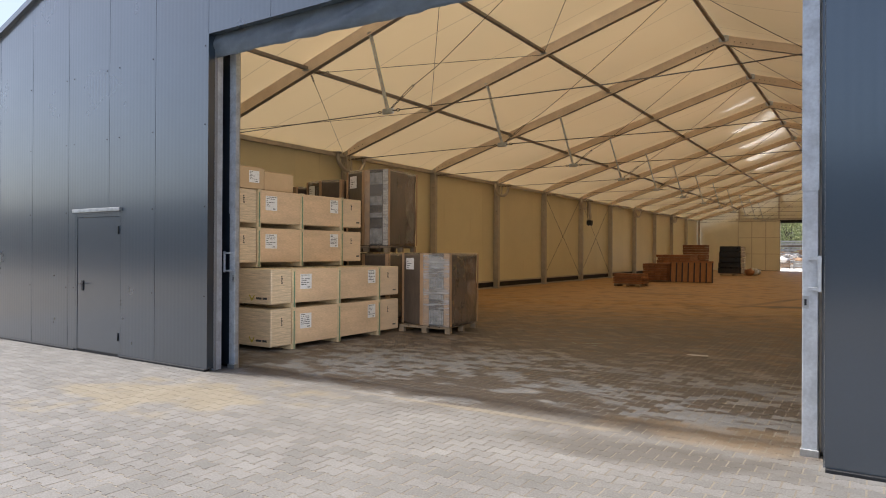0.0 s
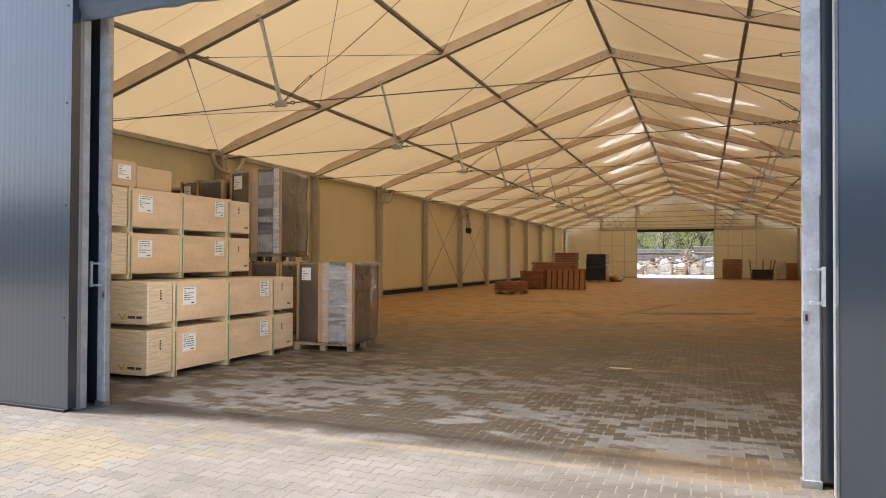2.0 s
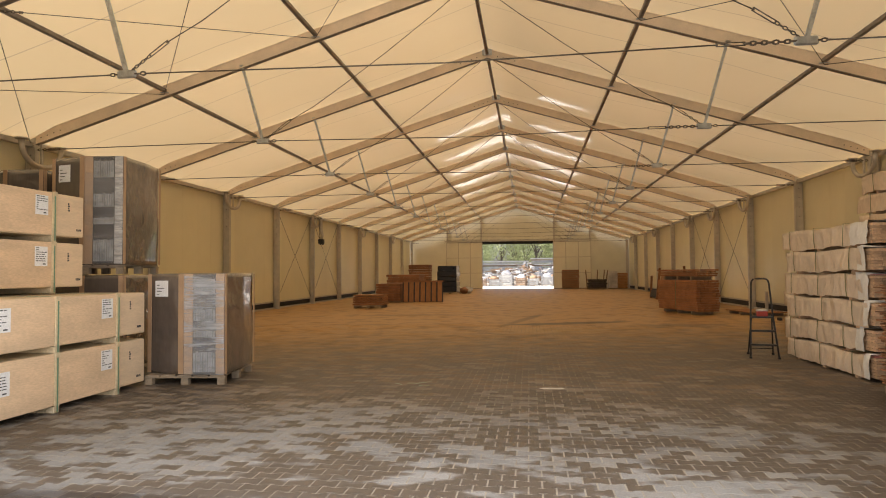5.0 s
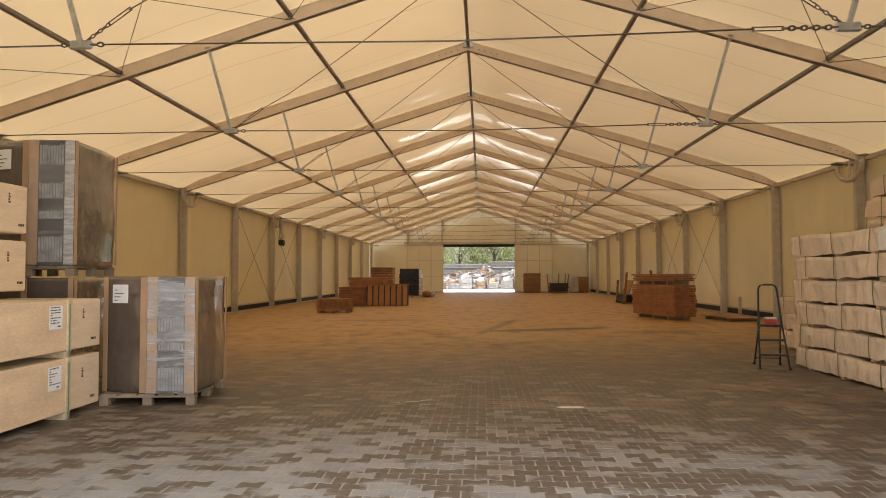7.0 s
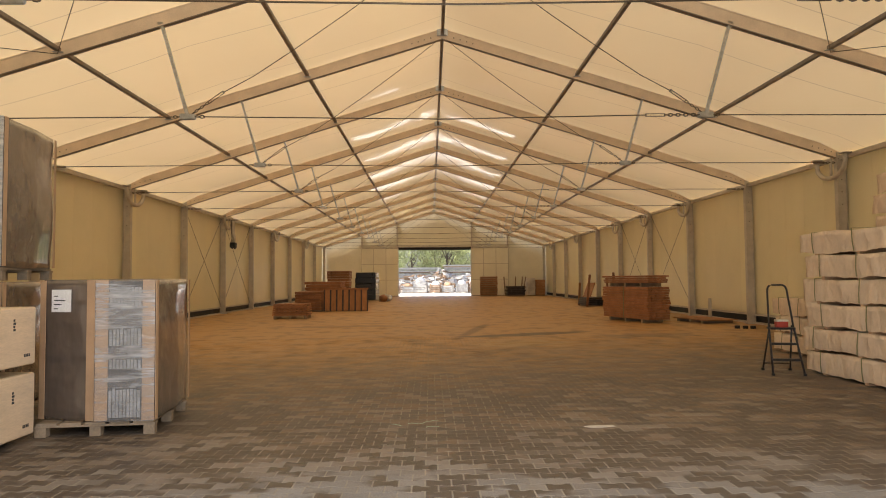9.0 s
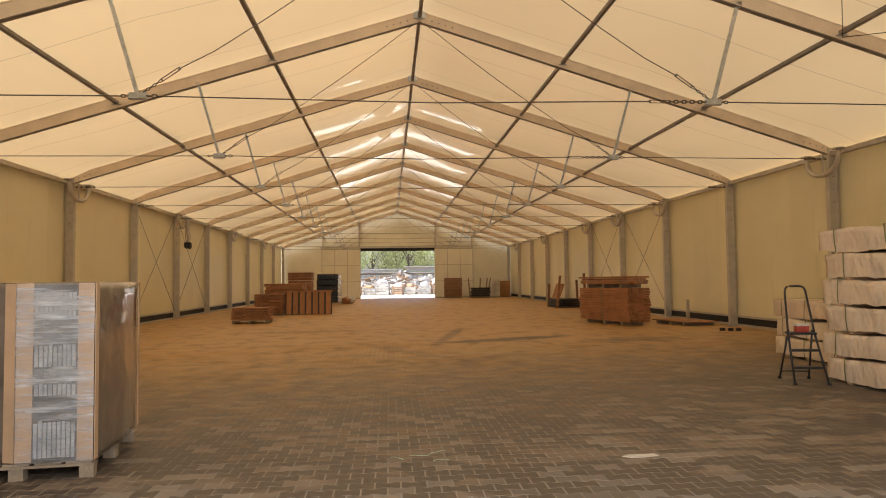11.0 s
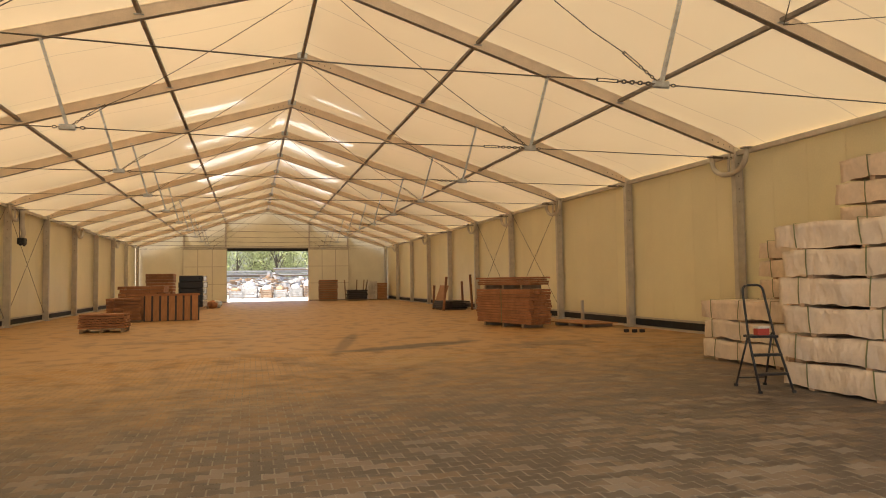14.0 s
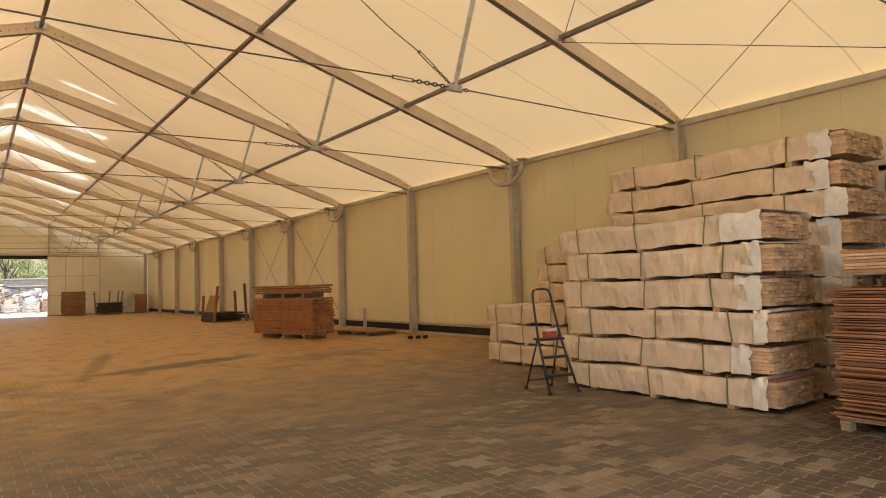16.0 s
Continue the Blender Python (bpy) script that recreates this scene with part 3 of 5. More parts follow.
def build_facade():
    """Dark insulated panels with a wide gateway and a small door."""
    ox0, ox1, oz = -3.70, 3.43, 4.5
    y0, y1 = FRONT - 0.14, FRONT - 0.04

    def top(x):
        return roof_z(x) + 0.62

    wall = empty("wall_front", Matrix(), "anthracite insulated metal panel gable wall", "wall", kind="structure")

    def panel(a, b, z0):
        bm = bmesh.new()
        n = max(2, round((b - a) / 0.083))
        # fine vertical ribs on the outer face
        xs = [a + (b - a) * i / (4 * n) for i in range(4 * n + 1)]
        pts = [(x, y0 - (0.0005 if i % 4 in (1, 2) else 0.0)) for i, x in enumerate(xs)] + [(b, y1), (a, y1)]
        lo = [bm.verts.new((x, y, z0)) for x, y in pts]
        hi = [bm.verts.new((x, y, top(x))) for x, y in pts]
        k = len(pts)
        for i in range(k):
            bm.faces.new((lo[i], lo[(i + 1) % k], hi[(i + 1) % k], hi[i]))
        bm.faces.new(hi)
        bm.faces.new(lo[::-1])
        part("panel", bm, M["anthracite"], wall)
        for z in (1.0, 2.2, 3.3, 4.35):
            if z > z0:
                bm = bmesh.new()
                tube(bm, [(b - 0.06, y0 - 0.007, z), (b - 0.06, y0 + 0.004, z)], 0.011, 6)
                part("screw", bm, M["black"], wall)

    # the door leaf stands between two panel edges
    dx0, dx1, dz = -6.98, -5.72, 2.17
    edges = [ox0 - 1.17 * i for i in range(7)]
    for b, a in zip(edges, edges[1:]):
        if a > dx1 - 0.05 or b < dx0 + 0.05:
            panel(a + 0.004, b - 0.004, 0.03)
    spans = [(a, b) for b, a in zip(edges, edges[1:]) if not (a > dx1 - 0.05 or b < dx0 + 0.05)]
    for a, b in spans:
        lo, hi = max(a, dx0), min(b, dx1)
        if a < lo - 0.02:
            panel(a + 0.004, lo - 0.004, 0.03)
        if b > hi + 0.02:
            panel(hi + 0.004, b - 0.004, 0.03)
        panel(lo - (0.004 if lo == dx0 else -0.004), hi + (0.004 if hi == dx1 else -0.004), dz)
    x = ox1
    while x < 10.7:
        panel(x + 0.004, min(10.8, x + 1.17) - 0.004, 0.03)
        x += 1.17
    for i in range(6):
        a, b = ox0 + (ox1 - ox0) * i / 6, ox0 + (ox1 - ox0) * (i + 1) / 6
        panel(a + 0.004, b - 0.004, oz)
    for a, b in ((-10.7, dx0), (dx1, ox0), (ox1, 10.8)):
        part("base_flashing", boxm(a + 0.01, b - 0.01, y0 - 0.03, y0 + 0.05, -PAVE, 0.028, 0.004), M["black"], wall, "dark bottom flashing")
    for x, s in ((ox0, 1), (ox1, -1)):
        xs = sorted((x, x + s * 0.004))
        part("corner_flashing", boxm(xs[0], xs[1], y0 - 0.004, y1, 0.03, oz), M["anthracite"], wall)
        xs = sorted((x - s * 0.003, x - s * 0.06))
        part("reveal_profile", boxm(xs[0], xs[1], y1 + 0.002, y1 + 0.14, 0.0, oz, 0.004), M["galv_bright"], wall, "pale galvanised steel reveal")
    part("barge_flashing", sloped_flashing(y0, top), M["anthracite"], wall)
    # a service door in the wall
    door = empty("door_1", pose((dx0 + dx1) / 2, y0, -PAVE), "closed anthracite steel service door with a galvanised drip rail", "door", kind="structure")
    w = dx1 - dx0
    part("door_leaf", boxm(-w / 2 + 0.05, w / 2 - 0.05, 0.006, 0.06, 0.04, dz - 0.05, 0.004), M["anthracite"], door)
    for s in (-1, 1):
        part("door_frame", boxm(min(s * w / 2, s * (w / 2 - 0.046)), max(s * w / 2, s * (w / 2 - 0.046)), 0.0, 0.09, 0.0, dz), M["anthracite"], door)
    part("door_frame", boxm(-w / 2 + 0.048, w / 2 - 0.048, 0.0, 0.09, dz - 0.046, dz), M["anthracite"], door)
    part("threshold", boxm(-w / 2 + 0.048, w / 2 - 0.048, 0.0, 0.09, 0.0, 0.035), M["black"], door)
    part("drip_rail", boxm(-w / 2 - 0.03, w / 2 + 0.04, -0.05, -0.004, dz + 0.03, dz + 0.085, 0.004), M["galv"], door, "bright galvanised drip rail")
    bm = bmesh.new()
    tube(bm, [(-0.42, -0.0, 1.08), (-0.42, -0.06, 1.08), (-0.29, -0.06, 1.08)], 0.011, 6)
    handle = part("door_handle", bm, M["black"], door, "black lever handle")
    part("escutcheon", boxm(-0.445, -0.395, -0.008, 0.005, 0.97, 1.13, 0.003), M["black"], handle)
    for z in (0.25, 1.85):
        bm = bmesh.new()
        tube(bm, [(w / 2 - 0.05, -0.008, z), (w / 2 - 0.05, -0.008, z + 0.12)], 0.012, 6)
        part("hinge", bm, M["black"], door)
    # side guides of the gateway and the tarpaulin roll over it
    for x, s in ((-3.70, 1), (3.43, -1)):
        a, b = sorted((x + s * 0.006, x - s * 0.10))
        guide = mesh_ob("gate_guide", boxm(a, b, y1 + 0.006, y1 + 0.05, -PAVE, 4.6, 0.004), M["rail_white"])
        tagged(guide, "pale grey lacquered steel guide beside the gateway", "gate guide", "gateway guides")
    bm = bmesh.new()
    nx, nz = 150, 10
    rows = []
    for j in range(nz + 1):
        row = []
        for i in range(nx + 1):
            x = -3.72 + 7.17 * i / nx
            f = j / nz
            k = noise.noise(Vector((x * 1.3, f * 1.5, 1.0))) * 0.03 + noise.noise(Vector((x * 4 + f * 3, f * 3.0, 3.0))) * 0.028
            sag = 0.03 * math.sin(math.pi * i / nx)
            row.append(bm.verts.new((x, y1 + 0.03 - 0.05 * math.sin(math.pi * f * 0.8) + k * (0.5 + f), 4.54 - 0.34 * f - sag * f - 0.02 * noise.noise(Vector((x * 2.3, 5.0, 0))) * f)))
        rows.append(row)
    for a, b in zip(rows, rows[1:]):
        for i in range(nx):
            f = bm.faces.new((a[i], b[i], b[i + 1], a[i + 1]))
            f.smooth = True
    bmesh.ops.solidify(bm, geom=bm.faces[:], thickness=0.012)
    tarp = empty("gateway_tarpaulin", Matrix(), "crumpled blue-grey tarpaulin hung along the gateway head", "tarpaulin")
    part("tarpaulin_sheet", bm, M["cover"], tarp)
    part("fixing_batten", boxm(-3.68, 3.41, y1 + 0.03, y1 + 0.09, 4.5, 4.56, 0.004), M["galv"], tarp)
    for i in range(9):
        part("eyelet", boxm(-3.5 + 0.85 * i, -3.46 + 0.85 * i, y1 + 0.0, y1 + 0.028, 4.505, 4.545), M["galv"], tarp)
    part("gate_track", boxm(-7.3, 7.2, -4.73, -4.62, 4.5, 4.62), M["galv"], wall)
    gate_leaf(-7.2, -3.69, -4.675, True, "open sliding gate leaf with galvanised edge, beside the crates", 1)
    gate_leaf(3.37, 6.9, -4.675, True, "open sliding gate leaf with galvanised edge and handle", -1)
    gate_leaf(-6.80, -3.36, BACK - 0.08, False, "open cream sliding gate leaf against the far gable", 0)
    gate_leaf(3.42, 6.92, BACK - 0.08, False, "open cream sliding gate leaf against the far gable", 0)


def sloped_flashing(y0, top):
    bm = bmesh.new()
    for s in (-1, 1):
        beam(bm, (s * 10.85, y0 + 0.05, top(10.85) + 0.03), (0, y0 + 0.05, top(0) + 0.03), 0.24, 0.1)
    return bm


def profile(bm, a, b, poly, up):
    """Extrudes a section (across, along up) from a to b."""
    a, b = Vector(a), Vector(b)
    d = (b - a).normalized()
    s = d.cross(Vector(up)).normalized()
    u = s.cross(d).normalized()
    rings = [[bm.verts.new(p + s * x + u * y) for x, y in poly] for p in (a, b)]
    n = len(poly)
    for i in range(n):
        bm.faces.new((rings[0][i], rings[0][(i + 1) % n], rings[1][(i + 1) % n], rings[1][i]))
    bm.faces.new(rings[0][::-1])
    bm.faces.new(rings[1])


def section(w, h, lip=0.02, web=0.035):
    return [(-w, -h), (w, -h), (w, -h + lip), (web, -h + lip * 1.3), (web, h - lip * 1.3), (w, h - lip), (w, h), (-w, h), (-w, h - lip), (-web, h - lip * 1.3), (-web, -h + lip * 1.3), (-w, -h + lip)]


def chain(bm, a, b, link=0.07, r=0.008):
    """Chain links from a to b, each turned against the next."""
    a, b = Vector(a), Vector(b)
    d = (b - a)
    n = max(1, int(d.length / (link * 0.75)))
    d.normalize()
    s = d.cross(Vector((0.1, 1, 0.2))).normalized()
    u = s.cross(d)
    for i in range(n):
        c = a + (b - a) * ((i + 0.5) / n)
        w = s if i % 2 else u
        ring = [c + d * (math.cos(k) * link * 0.5) + w * (math.sin(k) * link * 0.28) for k in [2 * math.pi * j / 8 for j in range(9)]]
        tube(bm, ring, r, 5, False)


def turnbuckle(bm, a, b):
    a, b = Vector(a), Vector(b)
    s = (b - a).normalized().cross(Vector((0, 1, 0))).normalized() * 0.022
    tube(bm, [a + s, b + s], 0.008, 5)
    tube(bm, [a - s, b - s], 0.008, 5)
    tube(bm, [a - s * 1.2, a + s * 1.2], 0.012, 5)
    tube(bm, [b - s * 1.2, b + s * 1.2], 0.012, 5)


def build_frames():
    """Portal frames: columns, rafters, hangers, tie and slant cables."""
    th = math.atan(SLOPE)
    fr = empty("portal_frame", pose(0, FRONT, 0), "dull aluminium portal frame with cable ties under the rafters", "portal frame", "portal frames of the hall")
    nodes = {}
    for s in (-1, 1):
        x = s * (HALF + 0.02)
        bm = bmesh.new()
        profile(bm, (x, 0, -PAVE), (x, 0, EAVE + 0.1), section(0.072, 0.12, 0.02, 0.05), (1, 0, 0))
        col = part("column", bm, M["alu"], fr)
        part("base_plate", boxm(x - 0.17, x + 0.17, -0.15, 0.15, -PAVE, 0.016), M["galv"], col)
        for i in range(4):
            for e in (-1, 1):
                z = EAVE - 0.3 - i * 0.32
                part("bolt", boxm(x - 0.012, x + 0.012, min(e * 0.05, e * 0.056), max(e * 0.05, e * 0.056), z - 0.012, z + 0.012), M["cable"], col)
        bm = bmesh.new()
        up = Vector((s * math.sin(th), 0, math.cos(th)))
        a, b = Vector((s * (HALF + 0.1), 0, roof_z(HALF + 0.1))) + up * 0.055, Vector((0, 0, RIDGE)) + up * 0.055
        profile(bm, a, b, section(0.05, 0.125, 0.02, 0.04), up)
        raf = part("rafter", bm, M["rafter"], fr)
        # lower flange, its dark colour standing in for shade on the underside
        bm = bmesh.new()
        beam(bm, a - up * 0.1335, b - up * 0.1335, 0.105, 0.014, up)
        part("shaded_flange", bm, M["purlin"], raf, "lower flange coloured dull brown for the rafter's shaded underside")
        for i in range(4):
            for e in (-1, 1):
                for base in (a + (b - a).normalized() * (0.35 + 0.17 * i), b - (b - a).normalized() * (0.3 + 0.17 * i)):
                    p = base - up * 0.02
                    part("bolt", boxm(-0.013, 0.013, min(e * 0.04, e * 0.047), max(e * 0.04, e * 0.047), -0.013, 0.013, 0, Matrix.Translation(p)), M["cable"], raf)
        top, node = Vector((s * 5.17, 0, roof_z(5.17))), Vector((s * 4.68, 0, 4.50))
        nodes[s] = node
        bm = bmesh.new()
        beam(bm, top, node, 0.05, 0.06, (0, 1, 0))
        strut = part("hanger_strut", bm, M["galv"], fr)
        part("hinge_plate", boxm(top.x - 0.05, top.x + 0.05, -0.04, 0.04, top.z - 0.1, top.z + 0.0), M["galv"], strut)
        bm = bmesh.new()
        box(bm, node.x - 0.15, node.x + 0.15, -0.025, 0.025, node.z - 0.06, node.z + 0.06, 0.02)
        part("node_plate", bm, M["galv"], fr)
        apex = Vector((0, 0, RIDGE - 0.01))
        way = (apex - node).normalized()
        bm = bmesh.new()
        tube(bm, [node + way * 0.75] + [node + (apex - node) * f - Vector((0, 0, 0.5 * f * (1 - f))) for f in (0.25, 0.4, 0.6, 0.8)] + [apex], 0.008, 5)
        part("slant_cable", bm, M["cable"], fr)
        bm = bmesh.new()
        chain(bm, node + way * 0.1, node + way * 0.45)
        part("chain", bm, M["cable"], fr)
        bm = bmesh.new()
        turnbuckle(bm, node + way * 0.45, node + way * 0.78)
        part("turnbuckle", bm, M["cable"], fr)
        bm = bmesh.new()
        end = Vector((s * (HALF - 0.12), 0, EAVE - 0.17))
        out = (end - node).normalized()
        tube(bm, [node + out * 0.3, end - out * 0.3], 0.011, 5)
        part("tie_cable", bm, M["cable"], fr)
        bm = bmesh.new()
        chain(bm, node + out * 0.12, node + out * 0.32, 0.08, 0.01)
        part("chain", bm, M["cable"], fr)
        bm = bmesh.new()
        turnbuckle(bm, end - out * 0.55, end - out * 0.28)
        part("turnbuckle", bm, M["cable"], fr)
        bm = bmesh.new()
        chain(bm, end - out * 0.28, end, 0.08, 0.01)
        part("chain", bm, M["cable"], fr)
        bm = bmesh.new()
        inn = Vector((-s, 0, 0))
        chain(bm, node + inn * 0.12, node + inn * (0.75 if s > 0 else 0.3), 0.09, 0.012)
        part("chain", bm, M["cable"], fr)
        if s > 0:
            bm = bmesh.new()
            turnbuckle(bm, node + inn * 0.75, node + inn * 1.1)
            part("turnbuckle", bm, M["cable"], fr)
    bm = bmesh.new()
    tube(bm, [nodes[-1] + Vector((0.28, 0, 0)), (0, 0, 4.44), nodes[1] - Vector((1.08, 0, 0))], 0.011, 5)
    part("tie_cable", bm, M["cable"], fr)
    part("apex_plate", boxm(-0.14, 0.14, -0.065, 0.065, RIDGE + 0.0, RIDGE + 0.22, 0.01), M["galv"], fr)
    for k in range(0, 12):
        copy_thing(fr, pose(0, BAY * k, 0))
    for x in (*PURLIN_X, -HALF - 0.03, HALF + 0.03):
        eave = abs(x) > HALF
        z = EAVE - 0.05 if eave else roof_z(x) + 0.05
        w = 0.06 if eave else 0.042
        bm = boxm(x - w, x + w, FRONT, BACK, z - w, z + w, 0.01)
        line = tagged(mesh_ob("eave_purlin" if eave else "purlin", bm, M["alu" if eave else "purlin"]), "long dull metal roof purlin running over frames", "purlin", "roof purlins", kind="structure")
        if not eave:
            for k in range(-1, 12):
                part("clamp", boxm(x - 0.09, x + 0.09, BAY * k - 0.1, BAY * k + 0.1, z - w - 0.012, z - w - 0.001), M["galv"], line)
    # crossed bracing cables in some bays of the roof and the walls
    xs = (-HALF, -6.97, -3.46, 0.0, 3.46, 6.97, HALF)
    for k in (0, 10):
        for a, b in zip(xs, xs[1:]):
            for p, q in ((a, b), (b, a)):
                bm = bmesh.new()
                e0, e1 = Vector((p, BAY * k + 0.08, roof_z(p) - 0.04)), Vector((q, BAY * (k + 1) - 0.08, roof_z(q) - 0.04))
                tube(bm, [e0 + (e1 - e0) * 0.06, e1], 0.007, 5)
                chain(bm, e0, e0 + (e1 - e0) * 0.07)
                tagged(mesh_ob("roof_brace_cable", bm, M["cable"]), "thin dark steel bracing cable under the roof fabric", "cable", "roof bracing cables")
    for s in (-1, 1):
        for k in (4, 5):
            for z0, z1 in ((0.35, EAVE - 0.1), (EAVE - 0.1, 0.35)):
                bm = bmesh.new()
                tube(bm, [(s * (HALF + 0.06), BAY * k + 0.1, z0), (s * (HALF + 0.06), BAY * (k + 1) - 0.1, z1)], 0.008, 5)
                tagged(mesh_ob("wall_brace_cable", bm, M["cable"]), "thin steel bracing cable crossing the cream wall", "cable", "wall bracing cables")
    # bent pipes with flanges under the eaves
    pipe = empty("bent_eave_pipe", pose(-HALF + 0.22, BAY, EAVE - 0.08), "grey bent pipe with two flanges hung under the eave", "pipe", "bent eave pipes")
    bm = bmesh.new()
    pts = [(0, -0.62, 0.04)] + [(0, -0.62 * math.cos(k), -0.5 * math.sin(k) ** 0.8) for k in [math.pi * j / 14 for j in range(1, 14)]] + [(0, 0.62, 0.04)]
    tube(bm, pts, 0.062, 10)
    part("pipe_bend", bm, M["alu"], pipe)
    for s in (-1, 1):
        bm = bmesh.new()
        tube(bm, [(0, s * 0.62, 0.04), (0, s * 0.62, 0.07)], 0.14, 14)
        part("flange", bm, M["alu"], pipe)
    part("hanger_bar", boxm(-0.02, 0.02, -0.03, 0.03, -0.45, 0.03), M["alu"], pipe)
    for s, ks in ((-1, (3, 5, 7, 9)), (1, (2, 4, 5, 6, 8, 10))):
        for k in ks:
            copy_thing(pipe, pose(s * (HALF - 0.22), BAY * k, EAVE - 0.08))
    # a cable outlet hanging by the fifth column
    hang = empty("hanging_outlet", pose(-9.9, 25.35, 0), "black power outlet block hanging on a grey pipe by the wall", "power outlet")
    bm = bmesh.new()
    tube(bm, [(-0.1, -0.2, 4.6), (0, 0, 4.35), (0, 0.02, 3.9), (0.05, 0.03, 3.6), (0, 0.03, 3.4)], 0.085, 8)
    part("drop_pipe", bm, M["alu"], hang)
    part("outlet_block", boxm(-0.13, 0.13, -0.14, 0.2, 3.16, 3.42, 0.03), M["black"], hang)
    for e in (-0.2, 0.25):
        bm = bmesh.new()
        tube(bm, [(0, 0.03, 3.24), (0, e * 0.6, 3.2), (0.02, e, 3.14)], 0.045, 8)
        part("socket", bm, M["black"], hang)
    bm = bmesh.new()
    tube(bm, [(0.0, -0.28, 4.5), (0, -0.3, 3.6), (0, -0.12, 3.2)], 0.012, 5)
    part("cord", bm, M["black"], hang)


build_floor()
build_roof()
build_walls()
build_end_wall()
build_facade()
build_frames()


# ---- things in the hall ----
def label_sheet(parent, x, y, z, w, h, face, rows=4, seed=1):
    """A white paper label with bars for its lines. face: 'x' looks to +x, 'y' looks to -y."""
    rng = random.Random(seed)
    def flat(a0, a1, z0, z1, d0, d1):
        return boxm(x + d0, x + d1, y + a0, y + a1, z + z0, z + z1) if face == "x" else boxm(x + a0, x + a1, y - d1, y - d0, z + z0, z + z1)
    sheet = part("label", flat(-w / 2, w / 2, -h / 2, h / 2, 0.0, 0.003), M["paper"], parent, "white printed paper label")
    for i in range(rows + 2):
        z0 = h / 2 - h * (i + 0.8) / (rows + 4.0)
        a = -w * 0.42
        while a < w * 0.3:
            b = min(w * 0.43, a + w * rng.uniform(0.08, 0.24))
            part("print_line", flat(a, b, z0, z0 + h * 0.042, 0.0032, 0.0045), M["ink"], sheet)
            a = b + w * rng.uniform(0.03, 0.07)
            if rng.random() < 0.22:
                break
    part("print_line", flat(w * 0.12, w * 0.34, -h * 0.42, -h * 0.36, 0.0032, 0.0045), M["ink"], sheet)


def crate(x1, y0, y1, p0, pm, p1, z, h, seed):
    """A pack of panels strapped between plywood side sheets on bearers; its long side looks to +x."""
    rng = random.Random(seed)
    w = 1.15
    c = empty("panel_crate", pose(x1, y0, z), "strapped pale plywood crate of boards with white labels", "crate", "stacked plywood crates")
    L, a, m, b = y1 - y0, p0 - y0, pm - y0, p1 - y0
    foot = 0.075
    n = 14
    for i in range(n):
        z0 = foot + (h - foot) * i / n
        e = rng.uniform(-0.008, 0.008)
        part("board", boxm(-w + 0.034 + e * 0.4, -0.034 + e * 0.4, 0.0 + e, L + e * 0.5, z0 + 0.0008, z0 + (h - foot) / n - 0.0008), M["ply_edge"], c)
    for q0, q1 in ((a, m - 0.045), (m + 0.03, b)):
        part("side_panel", boxm(-0.03, 0.0, q0, q1, foot + 0.01, h, 0.003), M["ply"], c)
        part("side_panel", boxm(-w, -w + 0.03, q0, q1, foot + 0.01, h, 0.003), M["ply"], c)
    part("wrapped_end", boxm(-w + 0.02, -0.012, b + 0.01, L + 0.008, foot + 0.004, h - 0.004, 0.012), M["ply_film"], c, "film-wrapped end with dark marks")
    part("wrapped_end", boxm(-w + 0.02, -0.012, -0.010, a - 0.01, foot + 0.004, h - 0.004, 0.012), M["ply_edge_film"], c, "film-wrapped end showing board edges")
    for y in (a + 0.02, m - 0.01, b - 0.03):
        part("bearer", boxm(-w + 0.01, 0.004, y - 0.045, y + 0.045, 0.0, foot, 0.004), M["post"], c)
        part("batten", boxm(0.001, 0.016, y - 0.04, y + 0.04, foot, h - 0.02, 0.003), M["post"], c)
        bm = bmesh.new()
        box(bm, 0.017, 0.0195, y - 0.011, y + 0.011, 0.01, h + 0.004)
        box(bm, -w - 0.003, 0.0195, y - 0.011, y + 0.011, h + 0.0042, h + 0.0066)
        strap = part("strap", bm, M["strap"], c, "green plastic strap")
        part("corner_guard", boxm(-0.05, 0.023, y - 0.035, y + 0.035, h - 0.045, h + 0.009), M["post"], strap)
    label_sheet(c, 0.001, a + 0.30, foot + (h - foot) * 0.62, 0.26, 0.25, "x", 4, seed)
    label_sheet(c, 0.001, b - 0.25, foot + (h - foot) * 0.68, 0.22, 0.25, "x", 5, seed + 9)
    # plain marks in place of the printed maker's signs
    for y0_, z0_, wy, wz in ((b + 0.25, 0.42, 0.035, 0.12), (b + 0.42, 0.16, 0.10, 0.03), (-0.0 + 0.2, 0.40, 0.03, 0.14)):
        if a - 0.1 > y0_ or y0_ > b:
            k, up = 4, wz > wy
            for q in range(k):
                u0, u1 = q / k, (q + 0.72) / k
                part("printed_mark", boxm(-0.0115, -0.0100, y0_ + (0 if up else wy * u0), y0_ + (wy * (0.7 if q % 2 else 1) if up else wy * u1), z0_ + (wz * u0 if up else 0), z0_ + (wz * u1 if up else wz)), M["ink"], c)
    for x0_, ww in ((-0.36, 0.13), (-0.21, 0.10), (-1.0, 0.14)):
        part("printed_mark", boxm(x0_, x0_ + ww, -0.0125, -0.0110, 0.15, 0.185), M["ink"], c)
    sign = bmesh.new()
    for e in (-1, 1):
        beam(sign, (-0.46, -0.0118, 0.13), (-0.46 + e * 0.06, -0.0118, 0.215), 0.0015, 0.022, (1, 0, 0))
    beam(sign, (-0.46, -0.0118, 0.135), (-0.46, -0.0118, 0.175), 0.0015, 0.02, (1, 0, 0))
